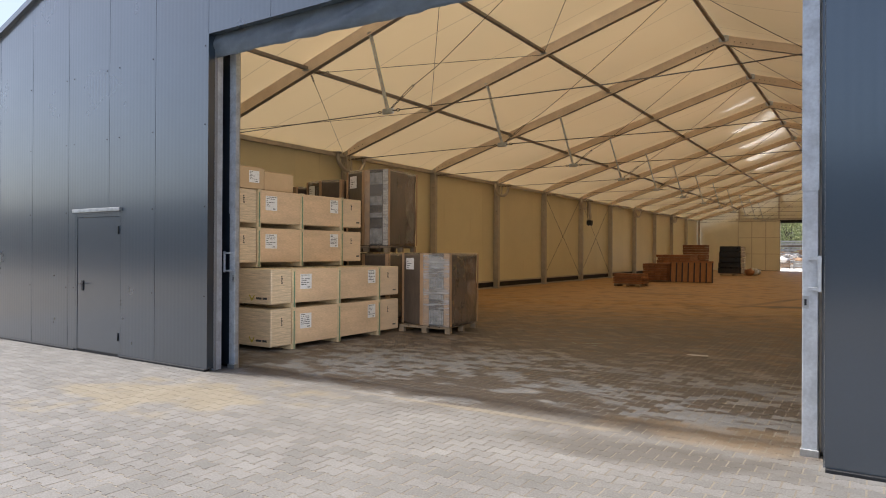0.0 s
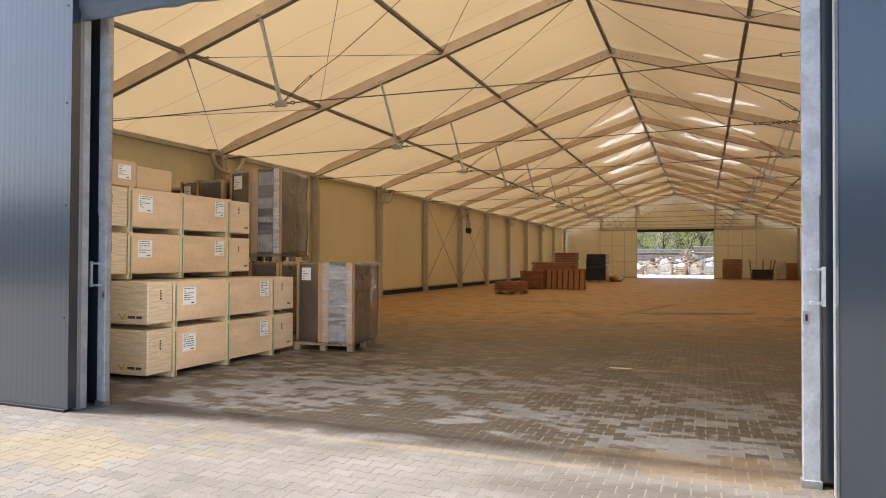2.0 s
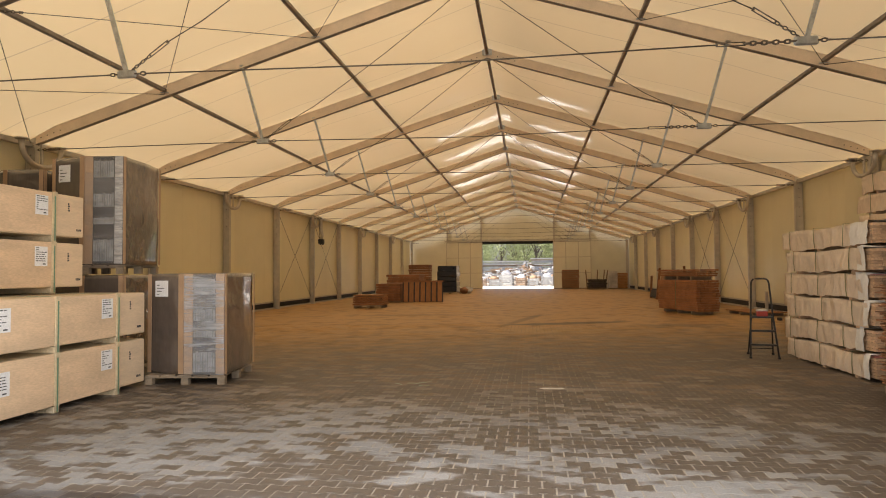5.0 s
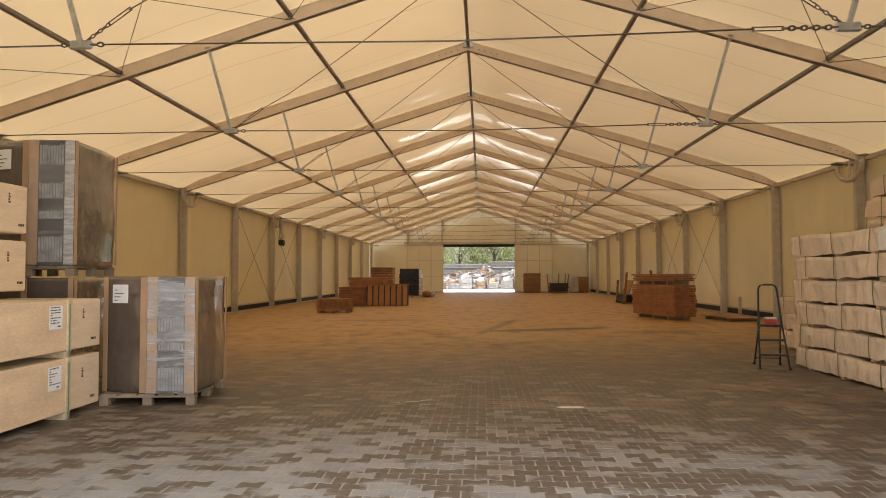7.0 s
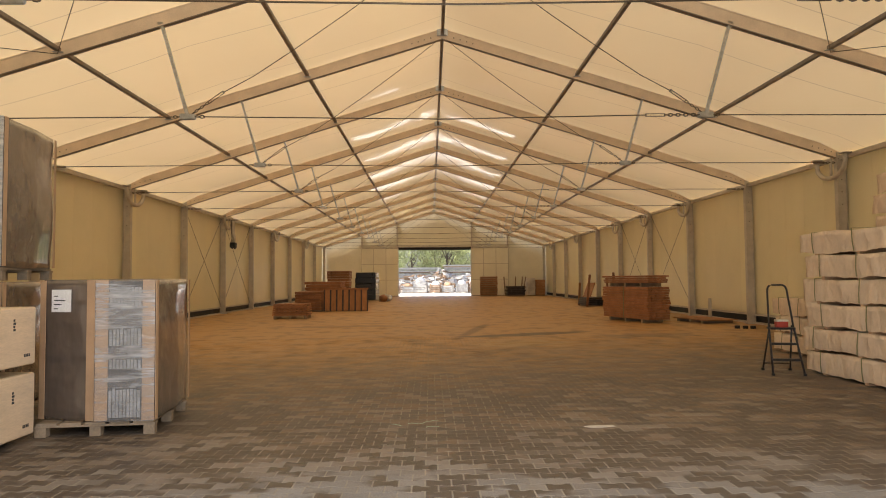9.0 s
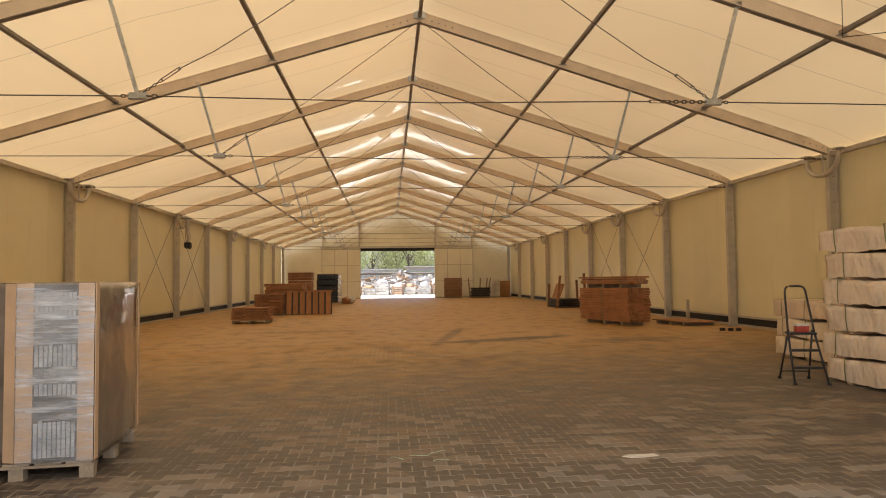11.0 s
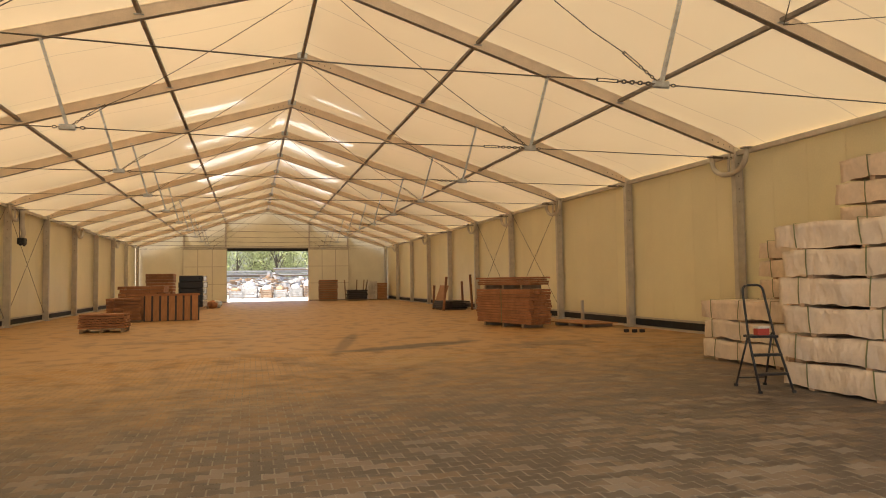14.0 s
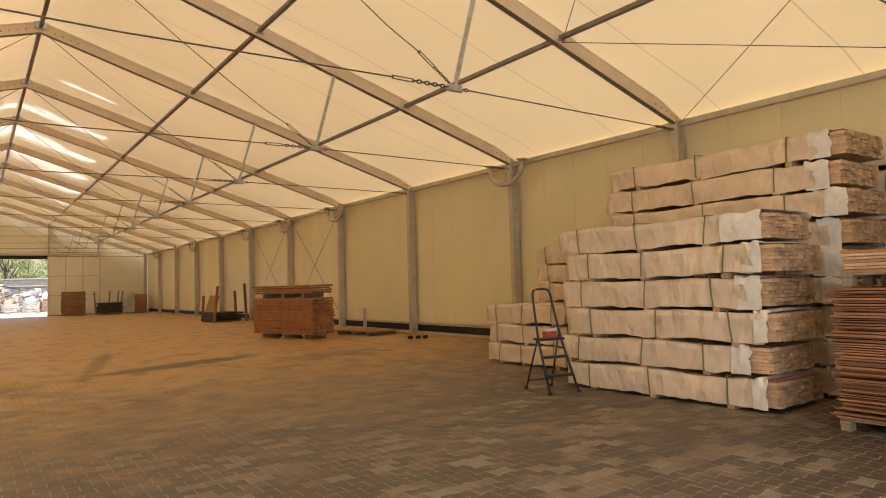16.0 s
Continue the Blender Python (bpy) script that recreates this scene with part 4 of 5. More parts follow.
    part("printed_mark", sign, M["gold"], c, "ochre forked mark")
    return c


M["ply_edge"] = mat("laminated_board_edge", (0.70, 0.57, 0.38), 0.6, var=0.25, scale=6, grain=0.15, grain_scale=60, stretch=(1, 1, 12), island=0.12)
M["ply_film"] = mat("filmed_board_face", (0.74, 0.57, 0.39), 0.35, var=0.12, scale=3, grain=0.06, grain_scale=30, stretch=(2, 0.6, 3), bump=0.2, dist=0.01)
M["ply_edge_film"] = mat("filmed_board_edges", (0.74, 0.59, 0.41), 0.32, var=0.28, scale=5, grain=0.12, grain_scale=30, stretch=(0.6, 0.6, 9), bump=0.3, dist=0.012)
M["gold"] = mat("ochre_print", (0.46, 0.36, 0.04), 0.5)

for i, (z, h) in enumerate(((-PAVE, 0.675), (0.677, 0.64))):
    crate(-4.25, -3.50, -0.18, -3.06, -1.93, -0.78, z, h, 3 + i)
for i, (z, h) in enumerate(((1.334, 0.665), (2.008, 0.64))):
    crate(-5.03, -3.62, -0.42, -3.12, -2.08, -0.98, z, h, 13 + i)


M["card_pale"] = mat("pale_cardboard", (0.60, 0.43, 0.26), 0.7, var=0.1, scale=2, grain=0.05, objvar=0.06)
M["liner"] = mat("dark_liner", (0.085, 0.075, 0.068), 0.5, var=0.2, scale=4)


def clear_film_material(lo_cover, hi_cover):
    """Thin clear film: bands of several layers, streaks and glints."""
    m = mat("clear_film", (0.66, 0.66, 0.67), 0.16, var=0.2, scale=4, grain=0.15, grain_scale=18, stretch=(1, 1, 6), bump=0.5, dist=0.015)
    n, l = m.node_tree.nodes, m.node_tree.links
    tc, out = n.new("ShaderNodeTexCoord"), n["Material Output"]
    total = None
    for stretch, scale, lo, hi, amount in (((0.25, 0.25, 1.6), 2.6, 0.47, 0.55, 0.45), ((0.7, 0.7, 9), 5.0, 0.5, 0.68, 0.45), ((1, 1, 1), 3.0, 0.4, 0.7, 0.2)):
        mp, no, mr = n.new("ShaderNodeMapping"), n.new("ShaderNodeTexNoise"), n.new("ShaderNodeMapRange")
        mp.inputs["Scale"].default_value = stretch
        no.inputs["Scale"].default_value, no.inputs["Detail"].default_value = scale, 4
        mr.inputs["From Min"].default_value, mr.inputs["From Max"].default_value = lo, hi
        mr.inputs["To Max"].default_value = amount
        l.new(tc.outputs["Object"], mp.inputs["Vector"])
        l.new(mp.outputs[0], no.inputs["Vector"])
        l.new(no.outputs["Fac"], mr.inputs["Value"])
        if total is None:
            total = mr.outputs[0]
        else:
            ad = n.new("ShaderNodeMath")
            ad.use_clamp = True
            l.new(total, ad.inputs[0])
            l.new(mr.outputs[0], ad.inputs[1])
            total = ad.outputs[0]
    fac = n.new("ShaderNodeMapRange")
    fac.inputs["To Min"].default_value, fac.inputs["To Max"].default_value = lo_cover, hi_cover
    l.new(total, fac.inputs["Value"])
    tr, mix = n.new("ShaderNodeBsdfTransparent"), n.new("ShaderNodeMixShader")
    l.new(fac.outputs[0], mix.inputs[0])
    l.new(tr.outputs[0], mix.inputs[1])
    l.new(n["Principled BSDF"].outputs[0], mix.inputs[2])
    l.new(mix.outputs[0], out.inputs[0])
    return m


M["film_clear"] = clear_film_material(0.08, 0.66)
M["film_thin"] = clear_film_material(0.05, 0.32)


def carton(x0, x1, y0, y1, z0, z1, rz=0.0, lab=True, label="plain brown cardboard box with taped flaps on the crates"):
    c = empty("cardboard_box", pose((x0 + x1) / 2, (y0 + y1) / 2, z0, 0, 0, rz), label, "cardboard box")
    w, d, h = (x1 - x0) / 2, (y1 - y0) / 2, z1 - z0
    part("box_body", boxm(-w, w, -d, d, 0, h - 0.006, 0.008), M["card_pale"], c)
    part("flap", boxm(-w + 0.004, -0.003, -d + 0.004, d - 0.004, h - 0.006, h, 0.001), M["card_pale"], c)
    part("flap", boxm(0.003, w - 0.004, -d + 0.004, d - 0.004, h - 0.006, h, 0.001), M["card_pale"], c)
    part("tape", boxm(-0.03, 0.03, -d + 0.002, d + 0.002, h + 0.0005, h + 0.002), M["card"], c)
    if lab:
        label_sheet(c, w + 0.001, d * 0.45, h * 0.55, 0.22, 0.2, "x", 4, 31)


carton(-6.0, -5.06, -3.75, -2.96, 2.660, 3.03)
carton(-5.95, -5.12, -2.92, -2.22, 2.660, 2.99, 2, False, "smaller brown cardboard box standing on the crates")
carton(-6.9, -6.15, -3.9, -2.6, 2.660, 3.74, 0, False, "large brown cardboard box behind the smaller boxes")
# what carries the rear boxes and wraps
for i in range(4):
    z = (-PAVE, 0.677, 1.334, 2.008)[i]
    crate(-6.22 if i > 1 else -5.45, -3.50, -0.42, -3.06, -2.0, -0.98, z, 0.66 if i % 2 == 0 else 0.64, 41 + i)


def pallet(parent, w, d, h=0.14):
    """Deck boards on three bearers with nine blocks."""
    for i in range(5):
        x = -w / 2 + w * (i + 0.5) / 5
        part("deck_board", boxm(x - w * 0.085, x + w * 0.085, -d / 2, d / 2, h - 0.022, h, 0.002), M["pallet"], parent)
    for j in (-1, 0, 1):
        y = j * (d / 2 - 0.05)
        part("stringer", boxm(-w / 2, w / 2, y - 0.05, y + 0.05, h - 0.044, h - 0.0225), M["pallet"], parent)
        for i in (-1, 0, 1):
            x = i * (w / 2 - 0.06)
            part("block", boxm(x - 0.055, x + 0.055, y - 0.048, y + 0.048, 0, h - 0.0445, 0.004), M["pallet"], parent)


def wrapped_pallet(x, y, z, rz, h, label, clear=True, foot=True, lab=True, poly=None, seed=2, murky=False):
    """A load in brown film with cardboard edge strips on a wooden pallet."""
    t = empty("wrapped_pallet", pose(x, y, z, 0, 0, rz), label, "wrapped pallet", "film-wrapped pallets")
    poly = poly or [(-0.62, -0.42), (0.0, -0.66), (0.57, -0.66), (0.61, 0.05), (0.57, 0.66), (-0.6, 0.66)]
    pallet(t, 1.16, 1.3)
    z0 = 0.141
    bm = bmesh.new()
    rng = random.Random(seed)
    # rounded corners, slightly waisted and bulging film
    ring = []
    n = len(poly)
    for i in range(n):
        p, q, r = Vector(poly[i - 1]), Vector(poly[i]), Vector(poly[(i + 1) % n])
        ring += [q + (p - q).normalized() * 0.045, q + (p - q).normalized() * 0.012 + (r - q).normalized() * 0.012, q + (r - q).normalized() * 0.045]
    pts = []
    for i, p in enumerate(ring):
        q = ring[(i + 1) % len(ring)]
        k = max(1, int((q - p).length / 0.08))
        pts += [p + (q - p) * (j / k) for j in range(k)]
    levels = 22
    rows = []
    for j in range(levels + 1):
        f = j / levels
        row = []
        for i, p in enumerate(pts):
            k = 1 + 0.012 * math.sin(f * 9 + i * 0.13) + 0.01 * noise.noise(Vector((p.x * 3, p.y * 3, f * 5 + seed)))
            if j in (0, levels):
                k -= 0.012
            row.append(bm.verts.new((p.x * k, p.y * k, z0 + h * f)))
        rows.append(row)
    m = len(pts)
    for a, b in zip(rows, rows[1:]):
        for i in range(m):
            f = bm.faces.new((a[i], a[(i + 1) % m], b[(i + 1) % m], b[i]))
            f.smooth = True
    bm.faces.new(rows[-1])
    bm.faces.new(rows[0][::-1])
    body = part("film_wrap", bm, M["film"], t, "shiny brown stretch film round the load")
    # upright cardboard strips on the edges
    for i in range(n):
        q = Vector(poly[i])
        sides = {0: (1,), 1: (0, 2) if clear else (0,), 2: (1, 3), 4: (3,)}.get(i, ())
        for other in sides:
            o = Vector(poly[other])
            d = (o - q).normalized()
            nrm = Vector((q.x, q.y)).normalized()
            on_face = clear and {i, other} == {1, 2}
            wide = 0.125 if on_face else 0.10 if i == 1 else 0.07
            a, b = q * 1.022 + d * 0.004, q * 1.022 + d * wide
            strip = bmesh.new()
            off = Vector((-d.y, d.x))
            if off.dot(nrm) < 0:
                off = -off
            quad = [(a.x, a.y), (b.x, b.y), (b.x + off.x * 0.008, b.y + off.y * 0.008), (a.x + off.x * 0.008, a.y + off.y * 0.008)]
            prism(strip, quad, z0 + 0.012, z0 + h - 0.006)
            part("edge_strip", strip, M["clear" if murky and on_face and i == 2 else "card"], t, "brown cardboard edge strip")
    if clear:
        a, b = Vector(poly[1]) * 1.02, Vector(poly[2]) * 1.02
        d = (b - a).normalized()
        nrm = Vector((d.y, -d.x))
        w = (b - a).length
        def strip_box(u0, u1, q0, q1, d0, d1):
            bm2 = bmesh.new()
            quad = [a + d * u + nrm * e for u, e in ((u0, d0), (u1, d0), (u1, d1), (u0, d1))]
            prism(bm2, [(v.x, v.y) for v in quad], q0, q1)
            return bm2
        # grey stacked panels between cardboard strips, behind a clear film
        part("dark_liner", strip_box(0.126, w - 0.126, z0 + 0.02, z0 + h - 0.02, -0.01, 0.004), M["liner"], t, "dark grey inner liner")
        k = 9
        for f0, f1 in ((0.03, 0.235), (0.37, 0.44), (0.53, 0.66), (0.80, 0.96)):
            for i in range(k):
                u = 0.135 + (w - 0.27) * i / k
                part("pane", strip_box(u + 0.004, u + (w - 0.27) / k - 0.004, z0 + h * f0, z0 + h * f1 - rng.uniform(0, 0.025), 0.0045, 0.010 + rng.uniform(0, 0.005)), M["pane"], t)
        sheet = bmesh.new()
        nu, nq = 26, 60
        grid = []
        for q in range(nq + 1):
            row = []
            for i in range(nu + 1):
                u = w * i / nu
                zq = 0.006 + (h - 0.012) * q / nq
                e = 0.021 + 0.006 * noise.noise(Vector((u * 5, zq * 14, seed))) + 0.004 * noise.noise(Vector((u * 14, zq * 50, seed)))
                e = e if 0 < i < nu else 0.014
                v = a + d * u + nrm * e
                row.append(sheet.verts.new((v.x, v.y, z0 + zq)))
            grid.append(row)
        for r0, r1 in zip(grid, grid[1:]):
            for i in range(nu):
                sheet.faces.new((r0[i], r0[i + 1], r1[i + 1], r1[i])).smooth = True
        part("clear_film", sheet, M["film_thin" if murky else "film_clear"], t, "wrinkled clear stretch film")
    if lab:
        a, b = Vector(poly[0]) * 1.02, Vector(poly[1]) * 1.02
        d = (b - a).normalized()
        nrm = Vector((d.y, -d.x))
        sheet = bmesh.new()
        c0 = a + d * 0.15
        quad = [c0 + nrm * 0.012, c0 + d * 0.24 + nrm * 0.012, c0 + d * 0.24 + nrm * 0.0155, c0 + nrm * 0.0155]
        prism(sheet, [(v.x, v.y) for v in quad], z0 + h * 0.77, z0 + h * 0.93)
        lb = part("label", sheet, M["paper"], t, "white printed paper label")
        for i in range(4):
            line = bmesh.new()
            c1 = c0 + d * 0.03
            e = 0.05 + 0.09 * ((i * 7) % 3) / 2
            quad = [c1 + nrm * 0.0157, c1 + d * e + nrm * 0.0157, c1 + d * e + nrm * 0.017, c1 + nrm * 0.017]
            prism(line, [(v.x, v.y) for v in quad], z0 + h * (0.79 + 0.03 * i), z0 + h * (0.797 + 0.03 * i))
            part("print_line", line, M["ink"], lb)
    return t


wrapped_pallet(-3.82, 0.64, -PAVE, 6, 1.44, "tall brown film-wrapped load on a wooden pallet, label on its face")
wrapped_pallet(-5.66, 1.02, -PAVE, 8, 1.425, "brown film-wrapped load under another pallet, beside the crates", clear=False, lab=False, seed=4)
wrapped_pallet(-5.66, 1.00, 1.585 - PAVE, 8, 1.66, "upper brown film-wrapped load stacked on a lower wrapped load", seed=6, murky=True)
wrapped_pallet(-7.15, 1.25, -PAVE, 6, 1.425, "brown film-wrapped load behind the crates by the wall", clear=False, lab=False, seed=8)
wrapped_pallet(-7.15, 1.25, 1.568 - PAVE, 6, 1.55, "upper brown film-wrapped load with a white label behind the crates", clear=False, seed=9)
wrapped_pallet(-8.5, 1.3, -PAVE, -3, 1.425, "brown film-wrapped load standing near the cream wall", clear=False, lab=False, seed=10)
wrapped_pallet(-8.5, 1.3, 1.568 - PAVE, -3, 1.45, "upper brown film-wrapped load near the cream wall", clear=False, lab=False, seed=11)


def bundle_wrap(L, W, H, seed, open_end):
    """The sheet round a bundle: sides, top and a folded far end, wrinkled and sagging."""
    bm = bmesh.new()
    n = 44
    sect = []
    for k in range(5):
        sect.append((0.0, H * k / 4))
    for k in range(1, 6):
        sect.append((W * k / 6, H))
    for k in range(5):
        sect.append((W, H * (4 - k) / 4))
    rng = random.Random(seed)
    y_end = -0.02 + rng.uniform(0.0, 0.03)
    rows = []
    for i in range(n + 1):
        f = i / n
        row = []
        for j, (x, z) in enumerate(sect):
            y = y_end + (L - y_end) * f
            ragged = 0.0
            if i == 0:
                ragged = -0.05 * noise.noise(Vector((j * 0.8, seed, 0)))
            k = noise.noise(Vector((y * 1.6, x * 3 + z * 4, seed * 3.1)))
            k2 = noise.noise(Vector((y * 6.0, x * 9 + z * 9, seed * 1.7)))
            sag = 0.03 * math.sin(f * math.pi * 3 + seed)
            cx, cz = x - W / 2, z - H / 2
            low = 1.0 if z < 0.02 else 0.0
            row.append(bm.verts.new((x + (cx / W) * (0.075 * k + 0.035 * k2 + 0.012), y + ragged, z + 0.012 * (z >= H) * k2 + 0.008 * k + low * (0.035 * k - 0.02 + 0.025 * k2) + sag * (z >= H * 0.5) * 0.5)))
        rows.append(row)
    for a, b in zip(rows, rows[1:]):
        for j in range(len(sect) - 1):
            f = bm.faces.new((a[j], a[j + 1], b[j + 1], b[j]))
            f.smooth = True
    # folded cap on the far end
    last = rows[-1]
    c = bm.verts.new((W / 2, L + 0.03, H * 0.5))
    for j in range(len(last) - 1):
        bm.faces.new((last[j], last[j + 1], c))
    if not open_end:
        c = bm.verts.new((W / 2, y_end - 0.03, H * 0.5))
        for j in range(len(rows[0]) - 1):
            bm.faces.new((rows[0][j + 1], rows[0][j], c))
    bmesh.ops.recalc_face_normals(bm, faces=bm.faces[:])
    return bm


def timber_bundle(x, y, z, L, W, H, seed, rz=0.0, bare=0.3, where="in a tall stack", open_end=True, cover="white_wrap"):
    """Sawn boards in white plastic sheeting; the open end looks to -y."""
    b = empty("timber_bundle", pose(x, y, z, 0, 0, rz), "strapped timber bundle in white sheeting " + where, "timber bundle", "wrapped timber bundles")
    rng = random.Random(seed)
    foot = 0.068
    h = H - foot - 0.008
    core = bmesh.new()
    nz, nx = 7, 9
    for i in range(nx):
        for j in range(nz):
            e = rng.uniform(-0.03, 0.02)
            x0, z0 = 0.012 + (W - 0.024) * i / nx, foot + h * j / nz
            box(core, x0 + 0.0015, x0 + (W - 0.024) / nx - 0.0015, e, L - 0.06, z0 + 0.001, z0 + h / nz - 0.002)
    tagged(part("board_pack", core, M["timber"], b, "sawn board ends of the bundle"), kind="stuff")
    wrap = bundle_wrap(L - bare, W + 0.03, h + 0.012, seed, open_end)
    for v in wrap.verts:
        v.co += Vector((-0.015, bare, foot - 0.002))
    part("plastic_sheet", wrap, M[cover], b, "creased off-white plastic sheet")
    if open_end and bare > 0.12:
        # a loose flap round the open end, ragged at its edge
        flap = bundle_wrap(bare + 0.12 - rng.uniform(0.0, bare * 0.75), W + 0.05, h + 0.03, seed + 50, True)
        ends = max(v.co.y for v in flap.verts)
        bmesh.ops.delete(flap, geom=[v for v in flap.verts if v.co.y > ends - 0.005 and abs(v.co.x - (W + 0.05) / 2) < 0.001 and abs(v.co.z - (h + 0.03) / 2) < 0.001], context="VERTS")
        for v in flap.verts:
            v.co += Vector((-0.025, bare + 0.12 - ends + 0.03, foot - 0.004))
        part("loose_flap", flap, M["wrap_white"], b, "loose pale flap of sheeting at the open end")
    for f in (0.14, 0.5, 0.86):
        ys = bare + (L - bare) * f + rng.uniform(-0.08, 0.08)
        part("bearer", boxm(0.0, W, ys - 0.045, ys + 0.045, 0.0, foot - 0.004, 0.003), M["timber"], b)
        bm = bmesh.new()
        pts = [(-0.05, foot - 0.02), (-0.058, H * 0.5), (-0.05, H + 0.022), (W * 0.5, H + 0.03), (W + 0.05, H + 0.022), (W + 0.062, foot - 0.02)]
        dy = rng.uniform(-0.05, 0.05)
        for (xa, za), (xb, zb) in zip(pts, pts[1:]):
            beam(bm, (xa, ys + dy * za / H, za), (xb, ys + dy * zb / H, zb), 0.019, 0.004, Vector((za - zb, 0, xb - xa)) if abs(xa - xb) + abs(za - zb) > 0 else (0, 0, 1))
        part("strap", bm, M["strap_dark"], b, "olive green plastic strap")
    if seed % 3 == 0:
        part("inner_film", boxm(0.01, W - 0.01, 0.02, bare + 0.2, H + 0.001, H + 0.006), M["pink"], b, "pink film under the sheeting")


M["wrap_white"] = mat("white_sheet_flap", (0.74, 0.70, 0.64), 0.38, var=0.1, scale=4, grain=0.04, bump=0.3, grain_scale=14, dist=0.02)
M["strap_dark"] = mat("olive_green_strap", (0.20, 0.20, 0.09), 0.5, var=0.2)
uneven(M["wrap_white"], 0.04, 5.0)
offs = (0.0, 0.05, -0.03, 0.02, -0.04, 0.03)
zs = (-PAVE, 0.357, 0.722, 1.107, 1.492, 1.865)
for i, z in enumerate(zs):
    timber_bundle(5.80 + offs[i] * 0.6, 0.86 + offs[i] * 1.5, z, 3.08, 1.02, (zs[i + 1] if i < 5 else 2.225) - z - 0.003, 21 + i, 0.6 * offs[i] * 20, (0.14, 0.32, 0.13, 0.26, 0.24, 0.40)[i])
for i in range(9):
    timber_bundle(7.20 + 0.04 * (i % 3), 0.60 + 0.05 * ((i * 2) % 3), -PAVE + 0.363 * i, 3.6 if i > 5 else 3.35, 1.05, 0.36, 61 + i, 0, 0.3 if i > 5 else 0.25, "in the tallest stack", True, "warm_wrap")
for i in range(3):
    timber_bundle(6.92 + 0.03 * (i % 2), 4.95, -PAVE + 0.365 * i, 2.15, 0.98, 0.362, 81 + i, 0, 0.1, "behind the ladder", False, "warm_wrap" if i == 2 else "white_wrap")
for i in range(6):
    timber_bundle(8.1, 4.6, -PAVE + 0.365 * i, 2.3, 0.98, 0.362, 91 + i, 0, 0.1, "near the wall", False, "warm_wrap")
for i in range(9):
    timber_bundle(8.75, 0.2, -PAVE + 0.363 * i, 3.4, 1.0, 0.36, 121 + i, 0, 0.1, "against the wall", False)


def sheet_stack():
    """Thin red-brown sheets with ragged edges on a pallet, a slab pallet on top."""
    s = empty("sheet_stack", pose(6.12, -0.45, -PAVE), "tall stack of thin red-brown plywood sheets on a pallet", "sheet stack")
    pallet(s, 1.15, 1.15, 0.12)
    rng = random.Random(5)
    z = 0.122
    while z < 1.36:
        t = rng.uniform(0.018, 0.036)
        a, b = rng.uniform(-0.06, 0.06), rng.uniform(-0.06, 0.06)
        part("sheet", boxm(-0.6 + a, 0.6 + a, -0.58 + b, 0.58 + b, z, z + t - 0.009, 0, pose(0, 0, 0, rng.uniform(-0.3, 0.3), rng.uniform(-0.3, 0.3), rng.uniform(-2.5, 2.5))), M["sheet"], s)
        z += t
    top = empty("slab_pallet", pose(6.24, -0.45, -PAVE + z + 0.008, 0, 0, 4), "small pallet of pale boards resting on the sheet stack", "pallet")
    pallet(top, 1.2, 1.1, 0.13)
    z = 0.132
    for i in range(7):
        a = rng.uniform(-0.04, 0.04)
        part("slab", boxm(-0.58 + a, 0.58 + a, -0.54, 0.54 + a, z, z + 0.028, 0.002), M["timber" if i % 3 else "orange"], top)
        z += 0.031


sheet_stack()


def step_ladder():
    """A black folding ladder with a hand hoop and a small platform."""
    l = empty("step_ladder", pose(5.30, 3.77, -PAVE, 0, 0, -12), "black folding step ladder with a hand hoop, standing open", "ladder")
    bm = bmesh.new()
    hoop = [(-0.23, -0.30, 0.0), (-0.185, 0.03, 0.72), (-0.152, 0.19, 1.27), (-0.148, 0.205, 1.33), (-0.135, 0.214, 1.375), (-0.108, 0.22, 1.402), (-0.07, 0.223, 1.412), (0.07, 0.223, 1.412), (0.108, 0.22, 1.402), (0.135, 0.214, 1.375), (0.148, 0.205, 1.33), (0.152, 0.19, 1.27), (0.185, 0.03, 0.72), (0.23, -0.30, 0.0)]
    tube(bm, hoop, 0.016, 8)
    part("front_rail", bm, M["ladder"], l)
    for s in (-1, 1):
        bm = bmesh.new()
        tube(bm, [(s * 0.21, 0.36, 0.0), (s * 0.165, 0.06, 0.76)], 0.014, 8)
        part("rear_leg", bm, M["ladder"], l)
        for y, x in ((-0.30, 0.23), (0.36, 0.21)):
            part("rubber_foot", boxm(s * x - 0.022, s * x + 0.022, y - 0.022, y + 0.022, 0.0, 0.035, 0.004), M["black"], l)
    bm = bmesh.new()
    tube(bm, [(-0.2, 0.315, 0.12), (0.2, 0.315, 0.12)], 0.01, 6)
    part("rear_brace", bm, M["ladder"], l)
    for z, y in ((0.24, -0.19), (0.48, -0.08), (0.72, 0.05)):
        w = 0.225 - z * 0.055
        d = 0.05 if z < 0.7 else 0.12
        part("tread", boxm(-w, w, y - d, y + d, z - 0.02, z + 0.012, 0.005), M["ladder"], l)
    tray = empty("red_box", pose(5.31, 3.80, 0.732 - PAVE, 0, 0, -5), "small red box lying on the ladder tread", "box")
    part("box_body", boxm(-0.09, 0.09, -0.05, 0.05, 0.0, 0.09, 0.006), M["red"], tray)
    part("box_lid", boxm(-0.094, 0.094, -0.054, 0.054, 0.0905, 0.125, 0.006), M["paper_dirty"], tray, "white cardboard lid")


step_ladder()


